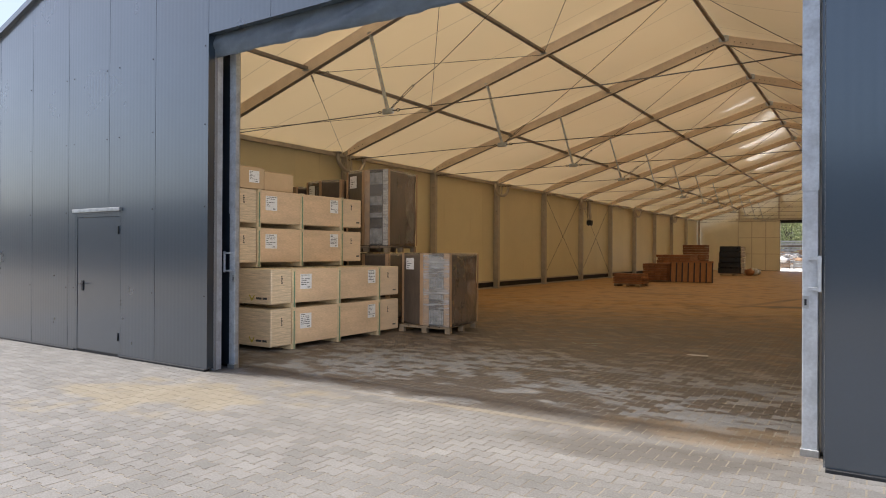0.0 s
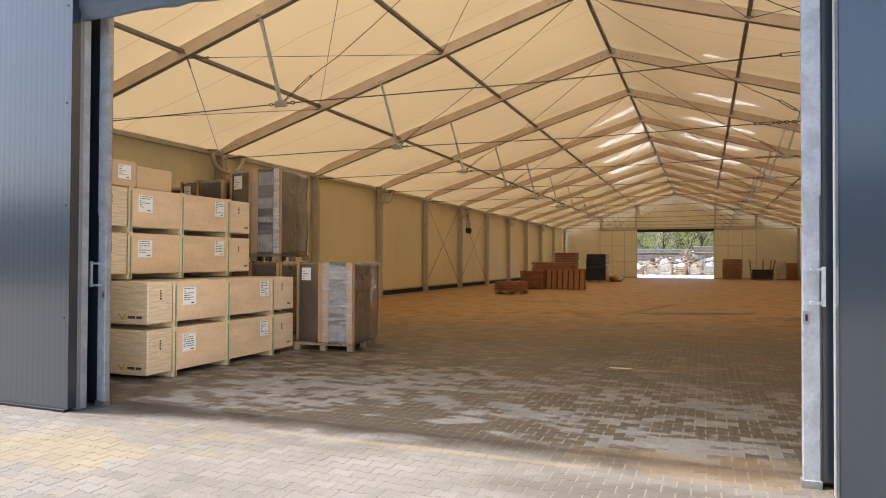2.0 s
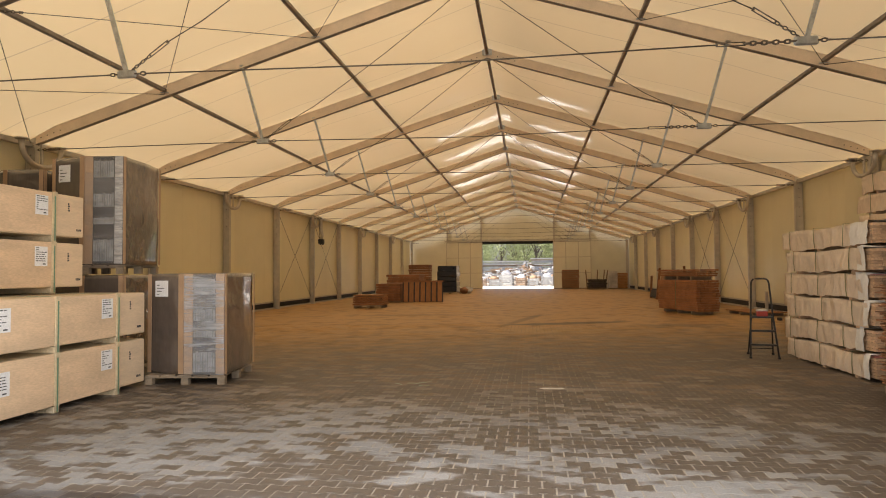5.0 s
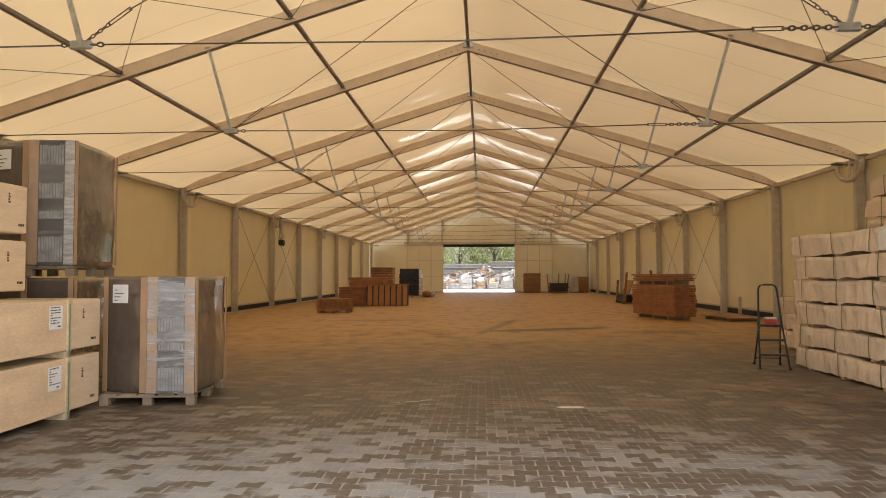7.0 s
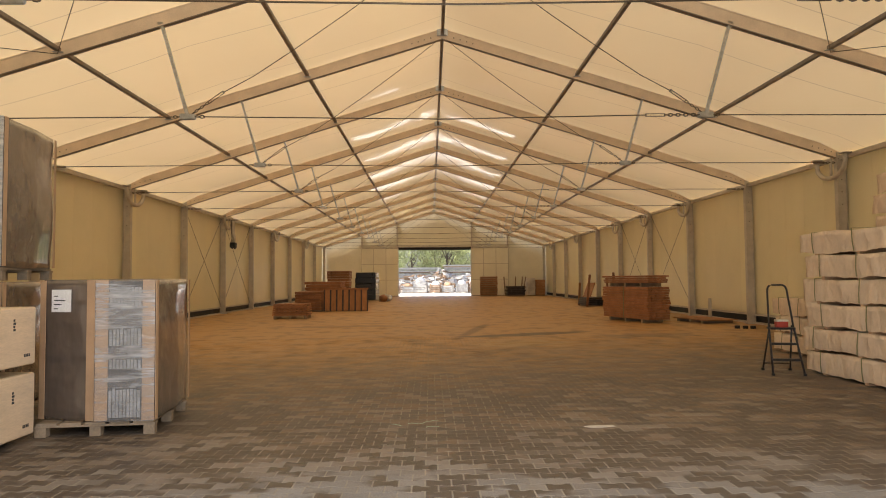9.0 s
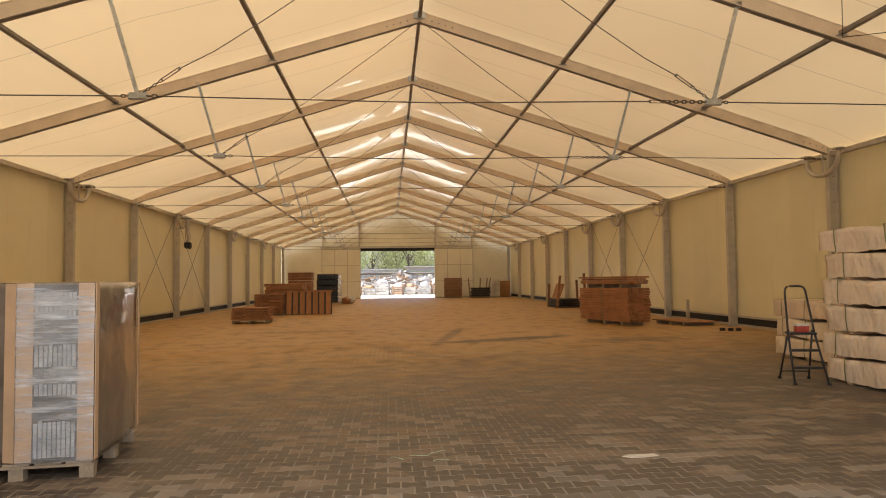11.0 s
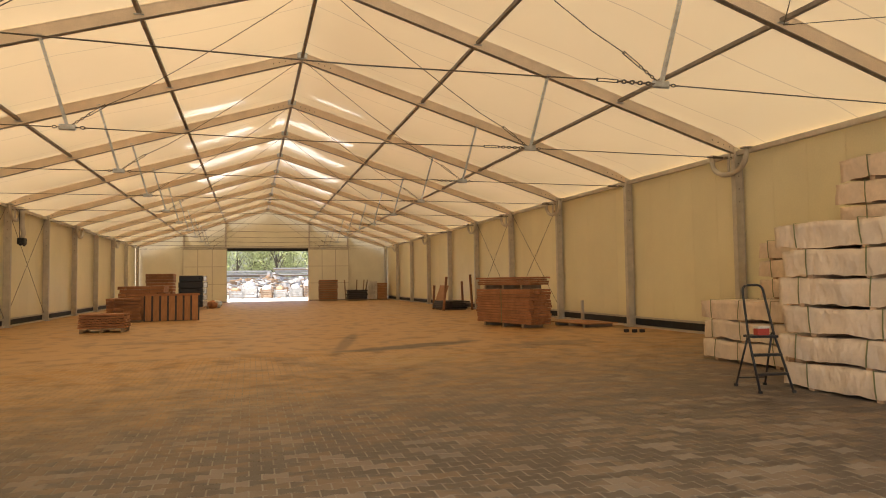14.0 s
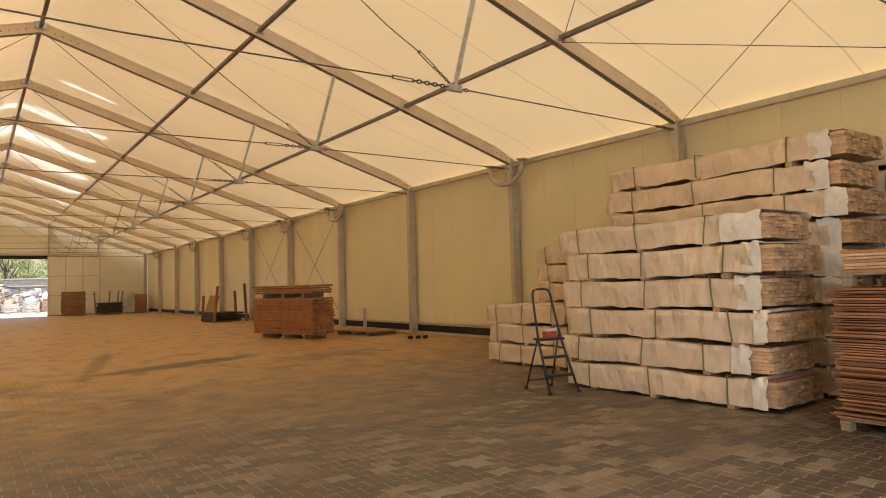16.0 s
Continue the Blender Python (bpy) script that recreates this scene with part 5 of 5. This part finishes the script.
def board_stack(name, x, y, rz, L, W, layers, t, nb, material, label, foot=0.1, z=-PAVE, gap=0.0, jitter=0.02, group=""):
    """Layers of boards along local y on bearers."""
    s = empty(name, pose(x, y, z, 0, 0, rz), label, "board stack", group)
    rng = random.Random(int(abs(x) * 100))
    for f in (0.15, 0.5, 0.85):
        part("bearer", boxm(0.02, W - 0.02, L * f - 0.05, L * f + 0.05, 0, foot - 0.002, 0.003), M["pallet"], s)
    zz = foot
    for i in range(layers):
        for k in range(nb):
            e, g = rng.uniform(-jitter, jitter), rng.uniform(-jitter, jitter)
            x0 = W * k / nb
            sx = rng.uniform(-jitter, jitter) * (1.0 if k in (0, nb - 1) else 0)
            part("board", boxm(x0 + 0.004 + sx, x0 + W / nb - 0.004 + sx, e, L + g, zz, zz + t - min(0.014, t * 0.12), 0.003), M[material], s)
        zz += t
        if gap and i < layers - 1:
            for f in (0.1, 0.5, 0.9):
                part("sticker", boxm(0, W, L * f - 0.02, L * f + 0.02, zz - 0.003, zz + gap - 0.001), M["pallet"], s)
            zz += gap
    return s, zz


RZ = 16.3
low, z = board_stack("board_stack", 6.98, 15.42, RZ, 2.88, 0.86, 13, 0.086, 6, "redwood2", "large red-brown timber stack on bearers, a strap round it", 0.12, jitter=0.035)
part("strap", boxm(-0.042, -0.038, 1.42, 1.46, 0.12, z + 0.01), M["strap_dark"], low)
top_m = low.matrix_world @ pose(0.0, 0.05, z + 0.0)
up = top_m.translation
tp, z2 = board_stack("board_stack", up.x, up.y, RZ, 2.75, 0.84, 4, 0.066, 6, "redwood2", "loose red-brown boards on blocks, on the timber stack", 0.13, up.z, 0, 0.06)

# flat boards on bearers by the wall, blocks on the floor, a small post
board_stack("board_stack", 8.75, 14.95, 12, 2.0, 1.2, 1, 0.035, 2, "orange", "flat orange-brown sheets lying on bearers near the wall", 0.1)
for x, y in ((8.86, 13.0), (9.05, 12.88), (9.24, 12.8)):
    tagged(mesh_ob("wood_block", boxm(-0.06, 0.06, -0.05, 0.05, 0, 0.09, 0.006), M["dark"]), "small dark wooden block lying on the paved floor", "block", "wooden blocks").matrix_world = pose(x, y, -PAVE, 0, 0, 15)
tagged(mesh_ob("short_post", boxm(-0.05, 0.05, -0.05, 0.05, 0, 0.75, 0.006), M["alu"]), "short grey metal post standing by the cream wall", "post").matrix_world = pose(10.2, 18.1, -PAVE)

# far right: boards, uprights and stacks
board_stack("scrap_pile", 8.3, 29.4, 4, 1.8, 1.3, 4, 0.1, 6, "dark", "low pile of dark timber offcuts near the wall", 0.08, jitter=0.12)
for x, y, h, lean in ((8.15, 29.2, 1.75, 6), (8.2, 31.35, 1.3, 3), (9.75, 29.3, 1.85, -3), (9.85, 31.2, 1.5, -2)):
    tagged(mesh_ob("timber_upright", boxm(-0.06, 0.06, -0.03, 0.03, 0, h, 0.004), M["redwood"]), "rough red-brown timber upright beside the offcuts", "timber", "uprights").matrix_world = pose(x, y, -PAVE, 0, lean, 0)
tagged(mesh_ob("leaning_board", boxm(-0.03, 0.03, -0.55, 0.55, 0, 1.35, 0.004), M["orange"]), "pale orange board leaning against the wall column", "board").matrix_world = pose(8.95, 33.2, -PAVE, 0, 20, 8)
board_stack("slatted_stack", 4.05, 52.2, -3, 1.1, 1.55, 9, 0.095, 6, "redwood2", "tall stack of red-brown frames with dark gaps", 0.16, gap=0.095, jitter=0.05)
low2, _ = board_stack("low_dark_pile", 6.35, 51.3, 0, 1.2, 1.6, 5, 0.15, 4, "dark", "low dark pile of boards with uprights behind", 0.15, jitter=0.06)
for x, lean in ((6.35, -4), (7.2, 3), (7.9, 10), (7.75, 5)):
    tagged(mesh_ob("timber_upright", boxm(-0.05, 0.05, -0.03, 0.03, 0, 1.75, 0.004), M["pallet"]), "weathered timber upright standing behind the dark pile", "timber", "uprights").matrix_world = pose(x, 52.7, -PAVE, 0, lean, 0)
board_stack("pale_board_stack", 8.35, 53.0, 0, 1.3, 0.75, 11, 0.14, 3, "junk_pale", "neat stack of pale boards by the far gable", 0.06)
board_stack("orange_board_stack", 9.13, 53.0, 0, 1.3, 0.85, 10, 0.14, 3, "orange", "stack of orange-brown boards by the far gable", 0.06)

# far left
wavy = empty("tile_pallet", pose(-6.05, 20.65, -PAVE), "pallet of red-brown wavy roofing boards on the dusty floor", "pallet")
pallet(wavy, 1.35, 1.0, 0.14)
for j in range(6):
    bm = bmesh.new()
    n = 28
    amp = 0.018 if j in (2, 3) else 0.004
    z0 = 0.142 + j * 0.08
    wd = 0.72 - 0.01 * j
    rows = []
    for i in range(n + 1):
        x = -wd + 2 * wd * i / n
        zz = amp * math.sin(i * 1.4)
        rows.append([bm.verts.new((x, y, z0 + zz + dz)) for y, dz in ((-0.5, 0), (0.5, 0), (0.5, 0.058), (-0.5, 0.058))])
    for a, b in zip(rows, rows[1:]):
        for k in range(4):
            bm.faces.new((a[k], b[k], b[(k + 1) % 4], a[(k + 1) % 4]))
    bm.faces.new(rows[0])
    bm.faces.new(rows[-1][::-1])
    part("wavy_board", bm, M["redwood2"], wavy)

frame_t = empty("slatted_board_rack", pose(-4.62, 26.6, -PAVE, -8, 0, 3), "orange-brown slatted panel leaning upright on the floor", "panel")
for i in range(7):
    x = -1.08 + 2.16 * (i + 0.5) / 7
    part("slat", boxm(x - 0.115, x + 0.115, -0.02, 0.02, 0.02, 1.08, 0.004), M["orange"], frame_t)
part("top_rail", boxm(-1.12, 1.12, -0.05, 0.05, 1.082, 1.16, 0.006), M["redwood2"], frame_t)
part("backing", boxm(-1.1, 1.1, 0.022, 0.1, 0.0, 1.08), M["dark"], frame_t)
board_stack("dark_board_stack", -7.05, 26.0, 0, 1.5, 1.3, 7, 0.13, 4, "redwood", "dark red-brown stack of stained boards beside the slatted panel", 0.1)
board_stack("board_stack", -7.15, 29.2, 0, 2.0, 1.95, 9, 0.155, 6, "redwood2", "wide red-brown stack of boards behind the panel", 0.1, jitter=0.05)
board_stack("board_stack", -6.55, 33.0, 0, 1.4, 1.3, 13, 0.155, 5, "redwood", "tall dark red-brown stack of boards near the wall", 0.1)


def black_wrapped():
    t = empty("black_wrapped_pallet", pose(-4.8, 40.6, -PAVE, 0, 0, 4), "tall pallet load wrapped in black film, pale end showing", "wrapped pallet")
    pallet(t, 1.7, 1.3)
    rng = random.Random(3)
    z = 0.142
    for i in range(5):
        h = 0.385
        part("black_pack", boxm(-0.98 + rng.uniform(-0.03, 0.03) + 0.03 * i, 0.50, -0.62, 0.62, z, z + h, 0.03), M["film_black"], t)
        part("pale_end", boxm(0.51, 0.76 + rng.uniform(-0.03, 0.03), -0.6, 0.6, z + 0.02, z + h - 0.02, 0.03), M["clear"], t, "crumpled pale film")
        z += h + 0.004
    for i in range(4):
        o = tagged(mesh_ob("scrap_bag", lumpy(0.32, 0.26, 11 + i), M["clear" if i % 2 else "redwood2"]), "crumpled bag of scrap beside the black pallet", "bag", "scrap bags")
        o.matrix_world = pose(-3.75 + 0.25 * (i % 2), 40.6 + 0.5 * i, -PAVE)


def lumpy(r, h, seed):
    bm = bmesh.new()
    bmesh.ops.create_icosphere(bm, subdivisions=3, radius=1.0)
    for v in bm.verts:
        k = 1 + 0.25 * noise.noise(v.co * 1.7 + Vector((seed, 0, 0)))
        v.co = Vector((v.co.x * r * k, v.co.y * r * k, max(0.0, (v.co.z + 0.85) * h * k)))
    for f in bm.faces:
        f.smooth = True
    return bm


M["film_black"] = mat("black_film", (0.012, 0.014, 0.02), 0.3, var=0.4, scale=4, bump=0.3, dist=0.02)
black_wrapped()

# small litter on the floor
bm = bmesh.new()
pts = [(-0.16, 0.0), (-0.08, 0.05), (0.05, 0.04), (0.15, 0.06), (0.17, -0.01), (0.02, -0.05), (-0.1, -0.045)]
prism(bm, pts, 0.0, 0.004)
tagged(mesh_ob("paper_scrap", bm, M["paper_dirty"]), "torn off-white scrap of paper on the pavers", "paper").matrix_world = pose(1.40, 0.12, 0.001)
for x, y, a, n in ((-0.52, 0.36, -4, 0.17), (-0.72, 0.30, -38, 0.15), (-0.34, 0.2, 12, 0.14), (-0.36, 0.46, 40, 0.2)):
    bm = bmesh.new()
    for k in range(4):
        beam(bm, (-n / 2 + n * k / 4, 0.01 * math.sin(k), 0.004 + 0.004 * (k % 2)), (-n / 2 + n * (k + 1) / 4, 0.01 * math.sin(k + 1), 0.004 + 0.004 * ((k + 1) % 2)), 0.014, 0.002)
    tagged(mesh_ob("strap_scrap", bm, M["strap_pale"]), "short scrap of pale green strap on the pavers", "strap", "strap scraps").matrix_world = pose(x, y, 0.0, 0, 0, a)


# ---- the yard behind the hall ----
def scrap_heap():
    rng = random.Random(8)
    bms = {"junk_pale": bmesh.new(), "junk_brown": bmesh.new(), "pane": bmesh.new()}
    for i in range(1400):
        x = rng.uniform(-14, 14)
        y = rng.uniform(70.5, 80)
        crest = 2.0 + 0.5 * math.sin(x * 0.55 + 1) + 0.3 * math.sin(x * 1.7)
        z = rng.uniform(0, 1) ** 1.2 * crest * min(1, (y - 68.5) / 5)
        kind = rng.choice(("junk_pale", "junk_brown", "junk_brown", "pane", "junk_pale"))
        if rng.random() < 0.45:
            s = (rng.uniform(1.0, 2.8), rng.uniform(0.06, 0.16), rng.uniform(0.03, 0.1))
            r = (rng.uniform(-12, 12), rng.uniform(-18, 18), rng.uniform(-70, 70))
        else:
            s = (rng.uniform(0.15, 0.75), rng.uniform(0.15, 0.7), rng.uniform(0.06, 0.45))
            r = (rng.uniform(-14, 14), rng.uniform(-14, 14), rng.uniform(0, 90))
        m = pose(x, y, z, *r)
        box(bms[kind], -s[0] / 2, s[0] / 2, -s[1] / 2, s[1] / 2, -0.03, s[2], 0, m)
    heap = empty("scrap_heap", pose(0, 0, -0.03), "long heap of pale and brown scrap wood in the yard", "scrap heap", kind="stuff")
    for k, bm in bms.items():
        tagged(part("scrap_pieces", bm, M[k], heap), "broken planks and boxes", kind="stuff")


scrap_heap()


def yard_bin(x, y, rz, w, d, h, mesh_key, fill_key, seed, label):
    """A pallet box: corner posts, rails, boarded sides and a heaped load."""
    rng = random.Random(seed)
    b = empty("pallet_box", pose(x, y, -0.03, 0, 0, rz), label, "pallet box", "pallet boxes in the yard")
    for sx in (-1, 1):
        for sy in (-1, 1):
            part("post", boxm(sx * w / 2 - 0.04, sx * w / 2 + 0.04, sy * d / 2 - 0.04, sy * d / 2 + 0.04, 0, h), M[mesh_key], b)
    part("base", boxm(-w / 2 + 0.041, w / 2 - 0.041, -d / 2 + 0.041, d / 2 - 0.041, 0.1, 0.18), M["pallet"], b)
    n = 4
    for i in range(n):
        z = 0.16 + (h - 0.2) * i / n
        for sy in (-1, 1):
            part("side_board", boxm(-w / 2 + 0.041, w / 2 - 0.041, sy * d / 2 - 0.02, sy * d / 2 + 0.02, z, z + (h - 0.2) / n * 0.82), M[mesh_key], b)
    bm = lumpy(w * 0.44, h * 0.42, seed)
    for v in bm.verts:
        v.co.z += 0.19 + (h - 0.35) * 0.62 * min(1.0, max(0.0, v.co.z) * 9)
    part("load", bm, M[fill_key], b, "heaped pale and brown scrap")


M["bin_grey"] = mat("weathered_grey_boards", (0.50, 0.49, 0.47), 0.7, var=0.3, scale=3, objvar=0.3)
M["bin_brown"] = mat("weathered_brown_boards", (0.36, 0.25, 0.17), 0.75, var=0.3, scale=3, objvar=0.3)
rng = random.Random(12)
bx = -9.5
for i in range(13):
    w = rng.uniform(1.0, 1.5)
    yard_bin(bx + w / 2, 68.4 + rng.uniform(-0.5, 0.7), rng.uniform(-12, 12), w, 1.0, rng.uniform(0.85, 1.35), "bin_grey" if i % 3 else "bin_brown", ("junk_pale", "junk_brown", "clear")[i % 3], 200 + i,
             "weathered grey pallet box heaped with scrap" if i % 3 else "weathered brown pallet box heaped with scrap")
    bx += w + rng.uniform(0.05, 0.5)
for x, y, z, L, nl, rz in ((-7.5, 81.2, -0.03, 8.0, 16, 1), (1.2, 81.6, -0.03, 8.5, 18, -2), (-13.5, 82.5, -0.03, 5.0, 15, 3), (10.2, 82.0, -0.03, 6.0, 17, -1)):
    st = empty("long_plank_stack", pose(x, y, z, 0, 0, rz), "long stack of weathered grey planks behind the scrap", "plank stack", "plank stacks in the yard")
    for f in (0.1, 0.5, 0.9):
        part("bearer", boxm(L * f - 0.06, L * f + 0.06, 0, 1.4, 0, 0.15), M["pallet"], st)
    for i in range(nl):
        e, g = rng.uniform(-0.5, 0.3), rng.uniform(-0.3, 0.6)
        part("plank", boxm(e, L + g, rng.uniform(-0.1, 0.05), 1.4, 0.152 + 0.19 * i, 0.152 + 0.19 * i + (0.12 if i % 3 else 0.17)), M["bin_grey" if i % 4 else "bin_brown"], st)
        if i:
            for f in (0.15, 0.85):
                part("sticker", boxm(L * f - 0.04, L * f + 0.04, 0.06, 1.3, 0.152 + 0.19 * i - (0.07 if (i - 1) % 3 else 0.02), 0.151 + 0.19 * i), M["pallet"], st)


def tree(h, seed):
    rng = random.Random(seed)
    t = empty("tree", pose(0, 0, -0.03), "broad green leafy tree behind the yard", "tree", "trees behind the yard")
    bm = bmesh.new()
    def limb(a, b, r0, r1):
        a, b = Vector(a), Vector(b)
        pts = [a, (a + b) / 2 + Vector((rng.uniform(-0.2, 0.2), rng.uniform(-0.2, 0.2), 0)), b]
        d = (b - a).normalized()
        s = d.cross(Vector((0.3, 0.9, 0.1))).normalized()
        u = s.cross(d)
        rings = [[bm.verts.new(p + (s * math.cos(k) + u * math.sin(k)) * r) for k in [math.pi * j / 3 for j in range(6)]] for p, r in zip(pts, (r0, (r0 + r1) / 2, r1))]
        for p, q in zip(rings, rings[1:]):
            for j in range(6):
                bm.faces.new((p[j], p[(j + 1) % 6], q[(j + 1) % 6], q[j]))
    limb((0, 0, 0), (0.2, 0.1, h * 0.55), 0.22, 0.12)
    tips = []
    for i in range(11):
        a = i * 2.4
        z0 = h * rng.uniform(0.15, 0.5)
        tip = (math.cos(a) * h * rng.uniform(0.14, 0.27), math.sin(a) * h * rng.uniform(0.14, 0.27), z0 + h * rng.uniform(0.12, 0.45))
        limb((0.1, 0.05, z0), tip, 0.08, 0.03)
        tips.append(Vector(tip))
    part("trunk", bm, M["bark"], t)
    bm = bmesh.new()
    for i in range(2300):
        c = rng.choice(tips) + Vector([rng.gauss(0, h * 0.07) for _ in range(3)])
        s = rng.uniform(0.09, 0.2)
        q = Euler([rng.uniform(0, 6.3) for _ in range(3)]).to_matrix()
        bm.faces.new([bm.verts.new(c + q @ Vector(p) * s) for p in ((-1, 0, 0), (0, -0.5, 0.1), (1, 0, 0), (0, 0.5, 0.1))])
    part("crown", bm, M["leaf"], t)
    return t


first_trees = [tree(9.0, 1), tree(7.5, 2), tree(10.5, 3)]
rng = random.Random(4)
for i in range(27):
    src = first_trees[i % 3]
    p = pose(-26 + 2.0 * i + rng.uniform(-1, 1), 94 + rng.uniform(-6, 14), -0.03, 0, 0, rng.uniform(0, 360))
    if i < 3:
        src.matrix_world = p
    else:
        copy_thing(src, p)


# ---- paving, last: many small pieces ----
PL, PW, PD = 0.20, 0.14, PAVE


def paver_outline():
    d = 0.012
    top = [(0.0, d), (0.045, d), (0.072, -d), (0.128, -d), (0.155, d), (0.2, d)]
    g = 0.005
    up = [(min(max(x, g), PL - g), PW / 2 + y - g) for x, y in top]
    lo = [(min(max(x, g), PL - g), -PW / 2 - y + g) for x, y in top]
    return [(x - PL / 2, y) for x, y in lo] + [(x - PL / 2, y) for x, y in reversed(up)]


OUTLINE = paver_outline()


def paver_mesh(cells, name, material):
    """Interlocking double-T pavers, tops slightly uneven, joined."""
    n = len(OUTLINE)
    o = np.array(OUTLINE)
    rng = np.random.default_rng(5)
    verts, faces = [], []
    for cx, cy in cells:
        z = rng.uniform(-0.0008, 0.0006)
        tx, ty = rng.uniform(-0.004, 0.004, 2)
        b = len(verts)
        for (x, y) in o:
            verts.append((cx + x * 0.982, cy + y * 0.97, z + tx * x + ty * y))
        for (x, y) in o:
            verts.append((cx + x, cy + y, -PD - 0.006))
        faces.append(list(range(b, b + n)))
        for i in range(n):
            j = (i + 1) % n
            faces.append((b + n + i, b + n + j, b + j, b + i))
    me = bpy.data.meshes.new(name)
    me.from_pydata(verts, [], faces)
    me.materials.append(material)
    return me


def build_pavers():
    inside, outside, near_in, near_out = [], [], [], []
    for r in range(-60, 115):
        y = FRONT + (r + 0.5) * PW
        x = -13.6 + (r % 2) * PL / 2
        while x < 10.1:
            x += PL
            if y > FRONT:
                if abs(x) < 10.1 and y < PAVED_TO - 0.08:
                    (near_in if -1.3 < x < 1.3 and y < FRONT + 1.5 else inside).append((x, y))
            elif x < 7.5:
                (near_out if -0.6 < x < 2.3 and y > FRONT - 1.4 else outside).append((x, y))
    floor, pavement = bpy.data.objects["floor"], bpy.data.objects["pavement"]
    one = paver_mesh([(0, 0)], "paver", M["paver"])
    for cells, rest, parent in ((near_in, inside, floor), (near_out, outside, pavement)):
        for cx, cy in cells:
            ob = new("paver", one)
            ob.parent = parent
            ob.location = (cx, cy, random.uniform(-0.0007, 0.0005))
        field = new("paver_field", paver_mesh(rest, "paver_field", M["paver"]))
        field.parent = parent
        tagged(field, "interlocking grey concrete pavers with sandy joints", kind="stuff")


build_pavers()
